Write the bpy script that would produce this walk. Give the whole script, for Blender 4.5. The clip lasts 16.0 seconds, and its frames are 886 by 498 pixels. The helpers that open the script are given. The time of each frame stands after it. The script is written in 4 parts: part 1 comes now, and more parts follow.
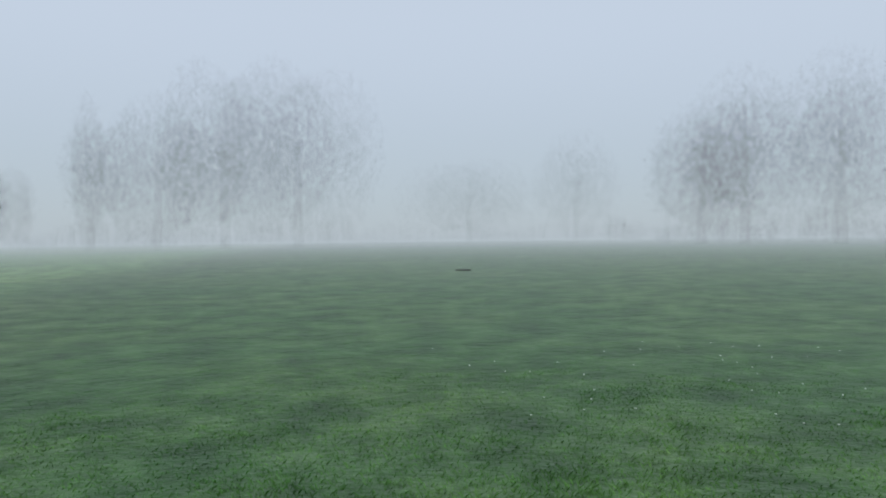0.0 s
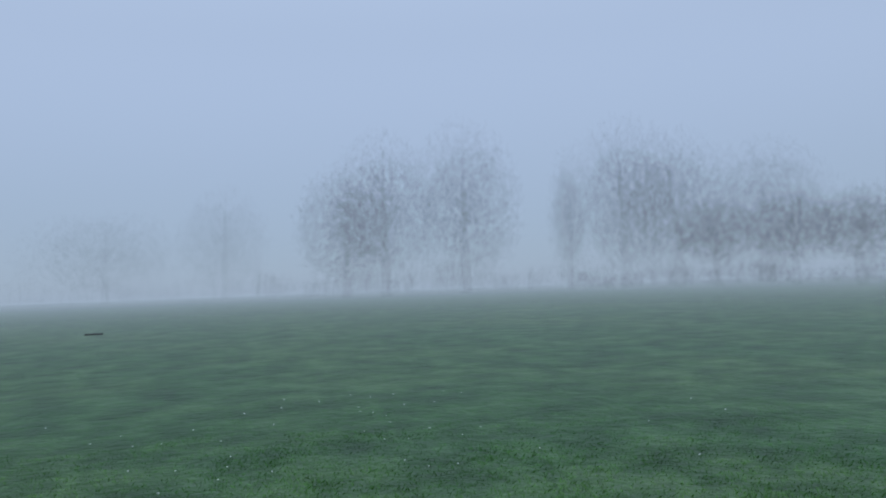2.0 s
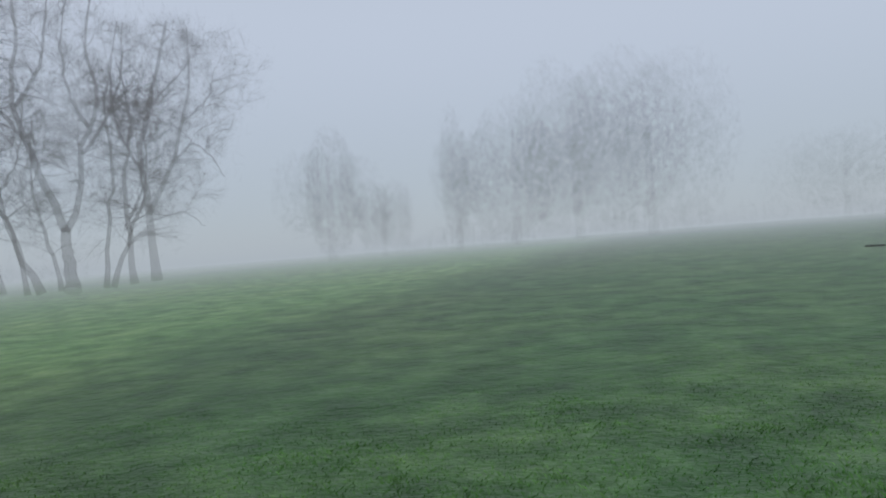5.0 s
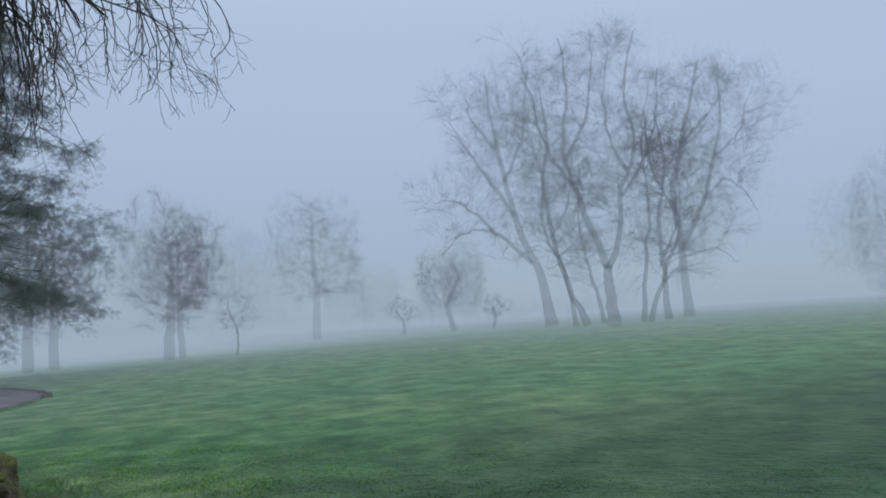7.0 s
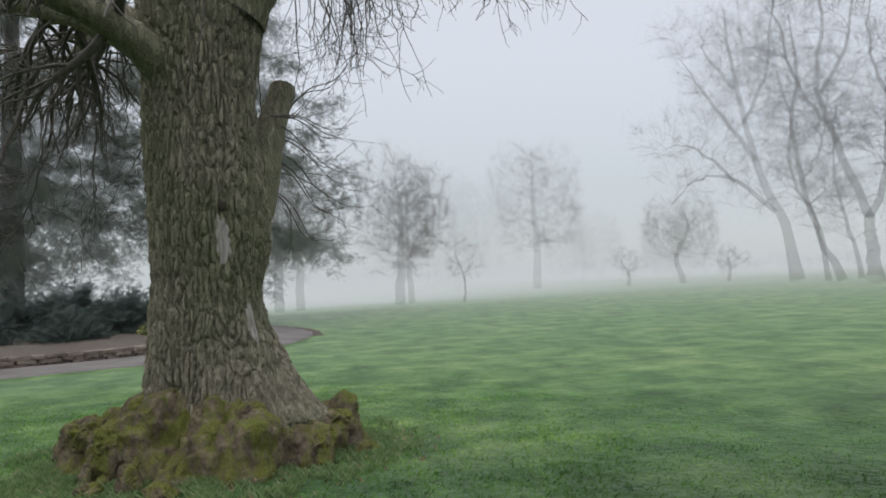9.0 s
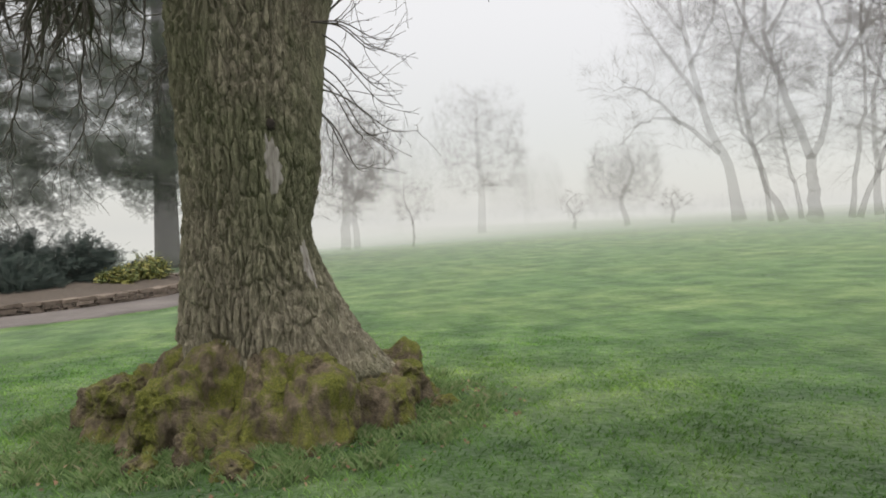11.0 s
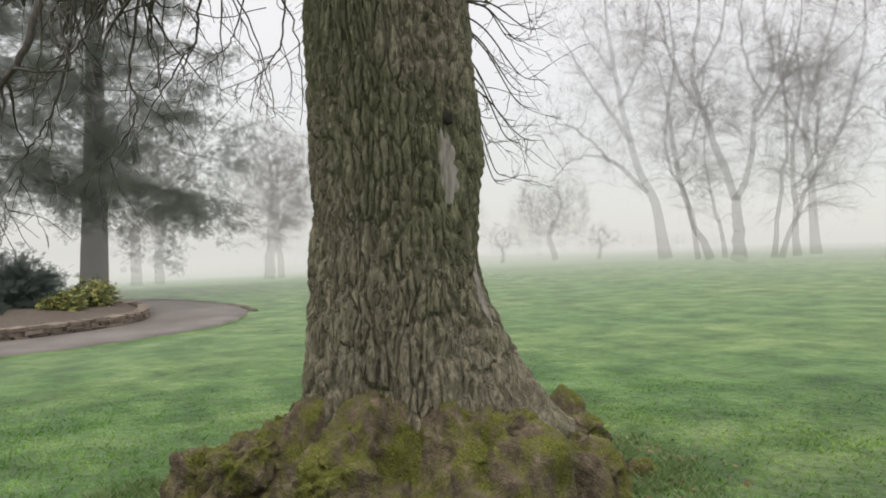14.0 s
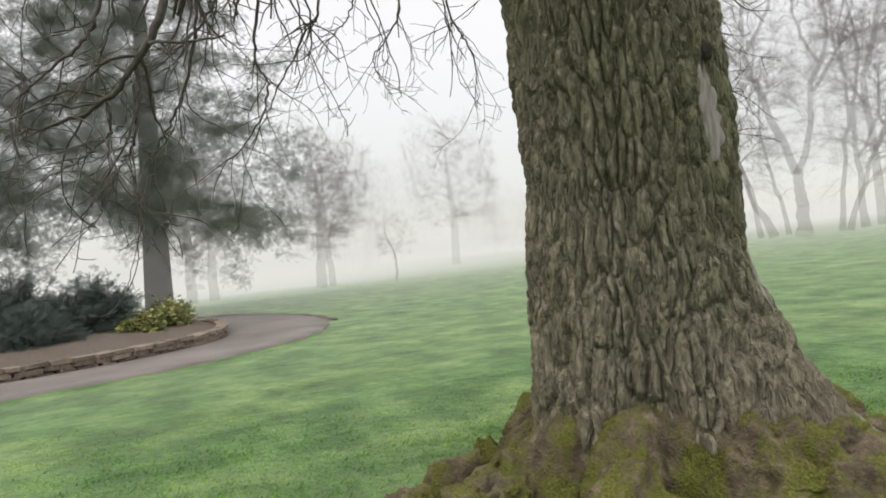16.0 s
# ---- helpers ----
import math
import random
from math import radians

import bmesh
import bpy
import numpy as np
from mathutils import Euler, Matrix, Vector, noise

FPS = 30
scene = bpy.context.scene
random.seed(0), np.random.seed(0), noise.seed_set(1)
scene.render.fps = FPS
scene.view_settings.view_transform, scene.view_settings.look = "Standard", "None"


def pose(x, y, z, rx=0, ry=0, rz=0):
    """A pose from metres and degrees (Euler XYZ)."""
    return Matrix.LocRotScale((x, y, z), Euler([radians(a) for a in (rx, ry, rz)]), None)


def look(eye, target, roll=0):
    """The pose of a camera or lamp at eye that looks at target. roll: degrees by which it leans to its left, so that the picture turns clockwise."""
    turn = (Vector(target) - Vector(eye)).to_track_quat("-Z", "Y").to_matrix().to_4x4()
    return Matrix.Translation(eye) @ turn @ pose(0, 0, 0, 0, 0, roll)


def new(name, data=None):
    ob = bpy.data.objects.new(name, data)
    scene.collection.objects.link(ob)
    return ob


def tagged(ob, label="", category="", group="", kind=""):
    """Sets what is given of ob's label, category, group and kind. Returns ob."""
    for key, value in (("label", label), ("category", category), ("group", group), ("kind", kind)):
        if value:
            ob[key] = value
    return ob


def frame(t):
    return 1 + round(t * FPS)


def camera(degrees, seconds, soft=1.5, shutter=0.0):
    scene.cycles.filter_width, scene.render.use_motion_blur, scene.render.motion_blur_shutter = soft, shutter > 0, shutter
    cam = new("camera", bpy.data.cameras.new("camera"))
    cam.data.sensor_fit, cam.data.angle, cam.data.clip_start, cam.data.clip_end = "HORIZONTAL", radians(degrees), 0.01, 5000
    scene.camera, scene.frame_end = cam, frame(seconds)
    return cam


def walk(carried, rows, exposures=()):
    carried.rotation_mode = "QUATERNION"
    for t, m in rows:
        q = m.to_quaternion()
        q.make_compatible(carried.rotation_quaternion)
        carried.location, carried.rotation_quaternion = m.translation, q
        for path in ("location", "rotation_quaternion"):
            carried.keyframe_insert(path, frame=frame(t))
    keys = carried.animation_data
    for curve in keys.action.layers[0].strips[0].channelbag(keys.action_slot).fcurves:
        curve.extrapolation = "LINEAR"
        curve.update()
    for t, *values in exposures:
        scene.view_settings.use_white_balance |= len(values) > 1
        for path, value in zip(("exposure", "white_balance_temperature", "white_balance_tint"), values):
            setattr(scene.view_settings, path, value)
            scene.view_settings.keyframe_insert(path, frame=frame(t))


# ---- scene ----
cam = camera(59.7, 16.0, soft=1.8)
ROWS = [  # seconds, x, y, z, yaw, pitch, roll
    (0, 0, 0, 1.5, -6.8, -0.39, 0.35),
    (0.5, 0.021, 0.008, 1.509, -12.11, 1.73, -0.49),
    (1, 0.08, 0.026, 1.52, -20.56, 2.95, 0.59),
    (1.5, 0.12, 0.019, 1.529, -28.21, 3.13, 1.54),
    (2, 0.155, 0.041, 1.523, -32.28, 3.18, 2.05),
    (2.5, 0.021, 0.047, 1.532, -19.23, 3.18, 7.56),
    (3, -0.29, 0.04, 1.53, 4.3, -0.45, 12.99),
    (5.3, -1.317, 0.288, 1.45, 21.72, -0.2, 2.8),
    (5.5, -1.418, 0.275, 1.448, 26.21, 0.32, 3),
    (6, -1.676, 0.169, 1.447, 36.29, 1.86, 3.5),
    (6.5, -2.022, 0.088, 1.428, 45.65, 3.96, 3.5),
    (7, -2.352, -0.049, 1.45, 55.59, 4.85, 2.8),
    (7.5, -2.702, -0.212, 1.438, 63.43, 4.27, 3.5),
    (8, -3.029, -0.379, 1.412, 67.78, 3.07, 1.9),
    (8.5, -3.36, -0.571, 1.413, 71.32, 2.24, 1.7),
    (11, -4.919, -1.539, 1.331, 66.24, -2.41, 2.3),
    (11.5, -5.23, -1.728, 1.328, 65.61, -4.13, 3.1),
    (12, -5.555, -1.929, 1.304, 63.56, -3.47, 2.6),
    (12.5, -5.839, -2.115, 1.344, 61.91, -1.98, 1.7),
    (13, -6.132, -2.314, 1.335, 59.86, -1.35, 0.4),
    (13.5, -6.421, -2.48, 1.32, 58.85, -1.2, 0.3),
    (14, -6.731, -2.649, 1.308, 59.6, -0.23, 0.8),
    (14.5, -7.037, -2.833, 1.298, 60.36, -0.32, 0.5),
    (15, -7.397, -2.952, 1.289, 62.37, -0.63, 1.7),
    (15.5, -7.724, -3.042, 1.263, 63.77, -0.72, 2.4),
    (16, -8.006, -3.088, 1.259, 62.55, -0.09, 4.8),
]
LIGHT = [  # seconds, stops, kelvin, tint
    (0.0, -0.02, 5900, 8), (0.5, -0.2, 5450, 10), (1.0, -0.35, 5200, 10), (2.0, -0.34, 5200, 10), (2.5, -0.27, 5350, 10), (3.0, -0.25, 5500, 10),
    (5.5, -0.16, 5950, 11), (6.0, -0.26, 5600, 11), (6.5, -0.29, 5400, 11), (7.0, -0.30, 5300, 10), (7.5, -0.2, 5400, 10), (8.0, -0.02, 5950, 11),
    (8.5, 0.1, 6200, 11), (11.0, 0.48, 7050, 13), (14.0, 0.52, 7050, 13), (16.0, 0.62, 7050, 13),
]
walk(cam, [(t, pose(x, y, z, 90 + pitch, roll, yaw)) for t, x, y, z, yaw, pitch, roll in ROWS], LIGHT)
scene.cycles.transparent_max_bounces = 128
rng = np.random.default_rng(7)
HERE = (-4.0, -1.0, 1.3)     # middle of the walk; the haze fade is measured from here
CLEAR = 80.0                 # distance scale of the haze fade, metres


# ---------------------------------------------------------------- fog sky and light
world = bpy.data.worlds.new("foggy_sky")
scene.world = world
world.use_nodes = True
wn, wl = world.node_tree.nodes, world.node_tree.links
wn.clear()
w_out = wn.new("ShaderNodeOutputWorld")
w_add = wn.new("ShaderNodeAddShader")
w_fog = wn.new("ShaderNodeBackground")
w_sky = wn.new("ShaderNodeBackground")
nishita = wn.new("ShaderNodeTexSky")
nishita.sky_type, nishita.sun_disc = "NISHITA", False
nishita.sun_elevation, nishita.sun_rotation = radians(40), radians(200)
coords = wn.new("ShaderNodeTexCoord")
upward = wn.new("ShaderNodeVectorMath")
upward.operation = "ABSOLUTE"
split = wn.new("ShaderNodeSeparateXYZ")
ramp = wn.new("ShaderNodeValToRGB")
ramp.color_ramp.interpolation = "EASE"
e = ramp.color_ramp.elements
e[0].position, e[0].color = 0.0, (0.172, 0.184, 0.188, 1)
e[1].position, e[1].color = 1.0, (0.66, 0.68, 0.70, 1)
mid = e.new(0.3)
mid.color = (0.222, 0.233, 0.248, 1)
wl.new(coords.outputs["Generated"], upward.inputs[0])
wl.new(upward.outputs[0], nishita.inputs["Vector"])
wl.new(coords.outputs["Generated"], split.inputs[0])
wl.new(split.outputs["Z"], ramp.inputs[0])
wl.new(ramp.outputs[0], w_fog.inputs["Color"])
wl.new(nishita.outputs[0], w_sky.inputs["Color"])
w_fog.inputs["Strength"].default_value = 2.6
w_sky.inputs["Strength"].default_value = 0.01
wl.new(w_fog.outputs[0], w_add.inputs[0])
wl.new(w_sky.outputs[0], w_add.inputs[1])
wl.new(w_add.outputs[0], w_out.inputs["Surface"])

sun_data = bpy.data.lights.new("sun", "SUN")
sun_data.energy, sun_data.angle, sun_data.color = 0.9, radians(50), (1.0, 0.97, 0.93)
sun = new("sun", sun_data)
sun.matrix_world = look((0, 0, 40), (8, 22, 0))


# ---------------------------------------------------------------- materials
class Nodes:
    """A material's node tree, with short calls."""

    def __init__(self, name):
        self.mat = bpy.data.materials.new(name)
        self.mat.use_nodes = True
        self.tree = self.mat.node_tree
        self.tree.nodes.clear()
        self.out = self.add("ShaderNodeOutputMaterial")
        self.geo = self.add("ShaderNodeNewGeometry")
        self.where = self.geo.outputs["Position"]

    def add(self, kind, operation=""):
        node = self.tree.nodes.new(kind)
        if operation:
            node.operation = operation
        return node

    def link(self, a, b):
        self.tree.links.new(a, b)

    def math(self, op, a, b=None):
        node = self.add("ShaderNodeMath", operation=op)
        for socket, v in zip(node.inputs, (a, b)):
            if v is None:
                continue
            if isinstance(v, (int, float)):
                socket.default_value = v
            else:
                self.link(v, socket)
        return node.outputs[0]

    def noise(self, scale, detail=4, stretch=(1, 1, 1), rough=0.55, distort=0.0, coords=None):
        m = self.add("ShaderNodeMapping")
        m.inputs["Scale"].default_value = stretch
        self.link(coords or self.where, m.inputs["Vector"])
        n = self.add("ShaderNodeTexNoise")
        n.inputs["Scale"].default_value = scale
        n.inputs["Detail"].default_value = detail
        n.inputs["Roughness"].default_value = rough
        n.inputs["Distortion"].default_value = distort
        self.link(m.outputs[0], n.inputs["Vector"])
        return n.outputs["Fac"]

    def ramp(self, fac, stops):
        r = self.add("ShaderNodeValToRGB")
        el = r.color_ramp.elements
        el[0].position, el[0].color = stops[0][0], (*stops[0][1], 1)
        el[1].position, el[1].color = stops[-1][0], (*stops[-1][1], 1)
        for p, c in stops[1:-1]:
            el.new(p).color = (*c, 1)
        self.link(fac, r.inputs[0])
        return r.outputs[0]

    def mix(self, fac, a, b, kind="MIX"):
        m = self.add("ShaderNodeMix")
        m.data_type, m.blend_type = "RGBA", kind
        for socket, v in ((m.inputs[0], fac), (m.inputs[6], a), (m.inputs[7], b)):
            if isinstance(v, (int, float)):
                socket.default_value = v
            elif isinstance(v, tuple):
                socket.default_value = (*v, 1)
            else:
                self.link(v, socket)
        return m.outputs[2]

    def finish(self, colour, rough=0.8, bump=None, bump_depth=0.01, fog=0, gloss=0.3, solid=1.0, thin=0.0, sheen=0.0):
        """fog puts haze in as transparency. 0: a near thing, none; 1: a single sheet; 2: a closed body, seen through
        two walls; more: a crown of that many layers.
        """
        p = self.add("ShaderNodeBsdfPrincipled")
        if isinstance(colour, tuple):
            p.inputs["Base Color"].default_value = (*colour, 1)
        else:
            self.link(colour, p.inputs["Base Color"])
        if isinstance(rough, (int, float)):
            p.inputs["Roughness"].default_value = rough
        else:
            self.link(rough, p.inputs["Roughness"])
        p.inputs["Specular IOR Level"].default_value = gloss
        p.inputs["Sheen Weight"].default_value = sheen
        p.inputs["Sheen Roughness"].default_value = 0.5
        if bump is not None:
            b = self.add("ShaderNodeBump")
            b.inputs["Distance"].default_value = bump_depth
            self.link(bump, b.inputs["Height"])
            self.link(b.outputs[0], p.inputs["Normal"])
        shader = p.outputs[0]
        if thin:
            leaf = self.add("ShaderNodeBsdfTranslucent")
            self.link(colour, leaf.inputs["Color"])
            blend = self.add("ShaderNodeMixShader")
            blend.inputs[0].default_value = thin
            self.link(shader, blend.inputs[1])
            self.link(leaf.outputs[0], blend.inputs[2])
            shader = blend.outputs[0]
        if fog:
            # haze put into the material: transparency grows with distance from HERE, showing the sky
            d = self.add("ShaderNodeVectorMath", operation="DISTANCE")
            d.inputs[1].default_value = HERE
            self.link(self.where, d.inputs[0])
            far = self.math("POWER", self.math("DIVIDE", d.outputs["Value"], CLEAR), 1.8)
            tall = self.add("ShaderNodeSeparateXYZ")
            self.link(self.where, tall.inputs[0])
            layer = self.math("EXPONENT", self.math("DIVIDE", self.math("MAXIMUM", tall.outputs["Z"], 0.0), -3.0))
            thick = self.math("ADD", 1.0, self.math("MULTIPLY", layer, 0.25 if fog == 1 else 0.1))   # haze fade strengthened near the ground
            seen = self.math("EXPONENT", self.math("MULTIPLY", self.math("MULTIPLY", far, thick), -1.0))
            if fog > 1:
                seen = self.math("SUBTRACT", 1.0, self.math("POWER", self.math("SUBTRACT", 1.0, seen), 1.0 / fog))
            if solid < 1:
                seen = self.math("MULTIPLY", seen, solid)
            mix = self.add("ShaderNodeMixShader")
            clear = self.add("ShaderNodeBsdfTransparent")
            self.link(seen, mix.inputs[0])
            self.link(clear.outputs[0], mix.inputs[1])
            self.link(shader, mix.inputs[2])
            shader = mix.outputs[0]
        self.link(shader, self.out.inputs["Surface"])
        return self.mat


def turf_colour(n):
    broad = n.noise(0.22, 3)
    patch = n.noise(1.3, 5, (1, 1, 0.2), 0.6)
    fine = n.noise(14, 4, (1, 1, 0.3), 0.65)
    green = n.ramp(patch, [(0.30, (0.024, 0.056, 0.015)), (0.46, (0.044, 0.090, 0.026)), (0.58, (0.076, 0.130, 0.046)), (0.72, (0.108, 0.158, 0.068))])
    clod = n.ramp(n.noise(5.0, 4, (1, 1, 0.3), 0.65), [(0.32, (0.62, 0.66, 0.62)), (0.5, (1.0, 1.0, 1.0)), (0.68, (1.3, 1.25, 1.2))])
    green = n.mix(0.5, green, clod, "MULTIPLY")
    dewy = n.ramp(broad, [(0.42, (0.8, 0.95, 0.85)), (0.62, (1.12, 1.1, 1.05))])
    both = n.mix(1.0, green, dewy, "MULTIPLY")
    # exposure shift put into the colour: darker at the start, paler towards the oak
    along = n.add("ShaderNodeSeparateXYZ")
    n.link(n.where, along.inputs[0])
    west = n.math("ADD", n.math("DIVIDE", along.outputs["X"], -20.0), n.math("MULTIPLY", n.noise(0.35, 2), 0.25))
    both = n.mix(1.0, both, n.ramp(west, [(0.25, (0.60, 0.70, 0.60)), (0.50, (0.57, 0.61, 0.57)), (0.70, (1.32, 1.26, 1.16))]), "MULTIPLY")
    return n.mix(0.6, both, n.ramp(fine, [(0.3, (0.45, 0.5, 0.4)), (0.55, (1.0, 1.0, 1.0)), (0.75, (1.4, 1.35, 1.3))]), "MULTIPLY"), fine


n = Nodes("wet_turf")
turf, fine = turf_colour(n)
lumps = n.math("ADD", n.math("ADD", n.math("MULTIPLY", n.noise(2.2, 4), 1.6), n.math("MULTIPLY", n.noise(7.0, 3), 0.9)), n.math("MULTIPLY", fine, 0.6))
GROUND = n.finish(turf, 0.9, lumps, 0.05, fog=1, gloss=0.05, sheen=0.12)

n = Nodes("grass_blade")
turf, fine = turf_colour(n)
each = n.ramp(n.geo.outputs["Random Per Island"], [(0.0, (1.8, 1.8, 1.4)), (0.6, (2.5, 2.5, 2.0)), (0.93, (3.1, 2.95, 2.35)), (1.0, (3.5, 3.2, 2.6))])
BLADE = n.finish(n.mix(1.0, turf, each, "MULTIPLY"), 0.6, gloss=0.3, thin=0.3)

n = Nodes("long_grass")
BLADES_LONG = n.finish(n.ramp(n.geo.outputs["Random Per Island"], [(0.0, (0.10, 0.17, 0.06)), (0.6, (0.19, 0.29, 0.11)), (0.92, (0.27, 0.33, 0.17)), (1.0, (0.34, 0.31, 0.19))]), 0.55, gloss=0.35, thin=0.4)

n = Nodes("oak_bark")
grain = n.noise(9, 6, (2.2, 2.2, 0.55), 0.7)
fleck = n.noise(70, 4, (1, 1, 0.4), 0.6)
stain = n.noise(1.6, 3, (1, 1, 0.5))
bark = n.ramp(grain, [(0.25, (0.120, 0.104, 0.082)), (0.5, (0.235, 0.212, 0.155)), (0.72, (0.360, 0.328, 0.245))])
bark = n.mix(n.math("MULTIPLY", n.ramp(stain, [(0.40, (0, 0, 0)), (0.62, (1, 1, 1))]), 0.6), bark, (0.135, 0.150, 0.080))
bark = n.mix(0.55, bark, n.ramp(fleck, [(0.3, (0.55, 0.55, 0.55)), (0.7, (1.3, 1.3, 1.28))]), "MULTIPLY")
seam = n.math("ABSOLUTE", n.math("SUBTRACT", n.noise(17, 3, (1, 1, 0.22), 0.6, 0.6), 0.5))
seam2 = n.math("ABSOLUTE", n.math("SUBTRACT", n.noise(38, 3, (1, 1, 0.3), 0.6, 0.4), 0.5))
split_ = n.math("MINIMUM", 1.0, n.math("ADD", n.math("MULTIPLY", seam, 7.0), n.math("MULTIPLY", seam2, 4.0)))
bark = n.mix(0.28, bark, n.ramp(split_, [(0.05, (0.30, 0.28, 0.26)), (0.5, (0.9, 0.9, 0.9)), (1.0, (1.25, 1.25, 1.25))]), "MULTIPLY")
BARK = n.finish(bark, 0.92, n.math("ADD", n.math("ADD", fleck, grain), n.math("MULTIPLY", split_, 1.0)), 0.016, gloss=0.15)

n = Nodes("mossy_root_bark")
grain = n.noise(11, 6, (1, 1, 1), 0.7)
fleck = n.noise(80, 4)
cover = n.noise(5.5, 5, (1, 1, 0.5), 0.7)
root = n.ramp(grain, [(0.3, (0.055, 0.046, 0.032)), (0.52, (0.155, 0.124, 0.086)), (0.75, (0.33, 0.26, 0.19))])
moss = n.ramp(fleck, [(0.3, (0.065, 0.078, 0.014)), (0.6, (0.16, 0.175, 0.03)), (0.8, (0.28, 0.29, 0.06))])
up = n.add("ShaderNodeSeparateXYZ")
n.link(n.geo.outputs["Normal"], up.inputs[0])
grown = n.math("ADD", n.math("MULTIPLY", up.outputs["Z"], 0.05), cover)
mossy = n.ramp(grown, [(0.46, (0, 0, 0)), (0.60, (1, 1, 1))])
ROOT = n.finish(n.mix(n.math("MULTIPLY", mossy, 0.85), root, moss), 0.95, n.math("ADD", grain, n.math("MULTIPLY", fleck, 0.8)), 0.035, gloss=0.15)

n = Nodes("bare_grey_wood")
streak = n.noise(30, 5, (1, 1, 0.15), 0.6)
SCAR = n.finish(n.ramp(streak, [(0.3, (0.10, 0.085, 0.068)), (0.5, (0.26, 0.24, 0.215)), (0.72, (0.34, 0.32, 0.295))]), 0.85, streak, 0.008)

# near-black colour painted for the shade inside a hole
n = Nodes("painted_hole_shade")
HOLE_SHADE = n.finish(n.ramp(n.noise(40, 3), [(0.3, (0.02, 0.017, 0.014)), (0.7, (0.05, 0.04, 0.033))]), 0.95)

n = Nodes("wet_twig")
TWIG = n.finish(n.ramp(n.noise(25, 3), [(0.3, (0.045, 0.038, 0.032)), (0.7, (0.105, 0.092, 0.078))]), 0.7, gloss=0.3)

# far wood's base colours are raised to a pale grey to carry haze
n = Nodes("far_tree_bark")
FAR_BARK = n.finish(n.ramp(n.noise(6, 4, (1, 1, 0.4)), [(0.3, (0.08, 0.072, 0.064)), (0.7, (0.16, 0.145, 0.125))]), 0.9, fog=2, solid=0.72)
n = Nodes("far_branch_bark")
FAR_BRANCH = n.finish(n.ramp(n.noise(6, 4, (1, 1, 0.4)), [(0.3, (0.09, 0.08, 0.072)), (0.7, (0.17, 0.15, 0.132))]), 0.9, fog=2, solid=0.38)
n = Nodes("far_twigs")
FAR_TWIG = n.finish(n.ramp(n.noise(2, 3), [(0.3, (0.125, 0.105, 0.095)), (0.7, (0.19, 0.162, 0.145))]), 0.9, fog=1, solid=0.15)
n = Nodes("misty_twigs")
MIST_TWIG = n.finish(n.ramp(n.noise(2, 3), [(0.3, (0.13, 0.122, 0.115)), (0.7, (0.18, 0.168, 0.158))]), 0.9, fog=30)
n = Nodes("conifer_bark")
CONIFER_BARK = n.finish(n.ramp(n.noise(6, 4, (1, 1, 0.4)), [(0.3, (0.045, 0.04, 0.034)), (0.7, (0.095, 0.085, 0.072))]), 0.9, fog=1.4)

# base colours lightened to stand in for haze over the conifers
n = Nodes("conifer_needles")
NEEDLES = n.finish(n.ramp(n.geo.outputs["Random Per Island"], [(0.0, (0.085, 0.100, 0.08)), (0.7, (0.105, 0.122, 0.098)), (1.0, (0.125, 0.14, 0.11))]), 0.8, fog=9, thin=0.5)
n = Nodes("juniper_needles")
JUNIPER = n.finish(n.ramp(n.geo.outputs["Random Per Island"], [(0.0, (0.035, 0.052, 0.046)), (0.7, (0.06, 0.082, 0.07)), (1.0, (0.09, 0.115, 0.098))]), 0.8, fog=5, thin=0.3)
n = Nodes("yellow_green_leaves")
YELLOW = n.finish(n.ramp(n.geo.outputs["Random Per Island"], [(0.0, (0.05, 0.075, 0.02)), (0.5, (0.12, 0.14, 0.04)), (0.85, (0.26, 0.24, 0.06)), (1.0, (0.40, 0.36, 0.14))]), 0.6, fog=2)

n = Nodes("worn_tarmac")
grit = n.noise(60, 4)
wet = n.noise(0.8, 4)
tar = n.ramp(wet, [(0.3, (0.085, 0.075, 0.070)), (0.7, (0.155, 0.138, 0.130))])
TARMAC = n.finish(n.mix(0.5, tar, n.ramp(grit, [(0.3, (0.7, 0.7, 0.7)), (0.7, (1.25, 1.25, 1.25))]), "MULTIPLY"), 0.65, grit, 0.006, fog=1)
# soil tones greyed to carry some of the haze
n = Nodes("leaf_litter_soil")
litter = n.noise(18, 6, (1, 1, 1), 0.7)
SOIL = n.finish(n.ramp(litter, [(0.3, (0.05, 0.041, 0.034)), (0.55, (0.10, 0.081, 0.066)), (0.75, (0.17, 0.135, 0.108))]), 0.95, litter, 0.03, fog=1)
n = Nodes("fallen_leaf")
LITTER = n.finish(n.ramp(n.geo.outputs["Random Per Island"], [(0.0, (0.05, 0.03, 0.018)), (0.6, (0.13, 0.075, 0.04)), (1.0, (0.26, 0.17, 0.10))]), 0.8)
# stone tones lightened and greyed to carry some of the haze
n = Nodes("edging_stone")
info = n.add("ShaderNodeObjectInfo")
tint = n.ramp(info.outputs["Random"], [(0.0, (0.75, 0.7, 0.65)), (1.0, (1.2, 1.12, 1.05))])
lump = n.noise(9, 5)
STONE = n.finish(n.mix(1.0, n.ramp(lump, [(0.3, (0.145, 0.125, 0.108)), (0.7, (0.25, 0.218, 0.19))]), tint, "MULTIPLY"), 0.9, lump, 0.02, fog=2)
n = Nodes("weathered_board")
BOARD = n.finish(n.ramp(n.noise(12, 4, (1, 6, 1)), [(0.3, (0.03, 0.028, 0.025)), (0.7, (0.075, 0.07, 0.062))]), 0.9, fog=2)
n = Nodes("daisy_petals")
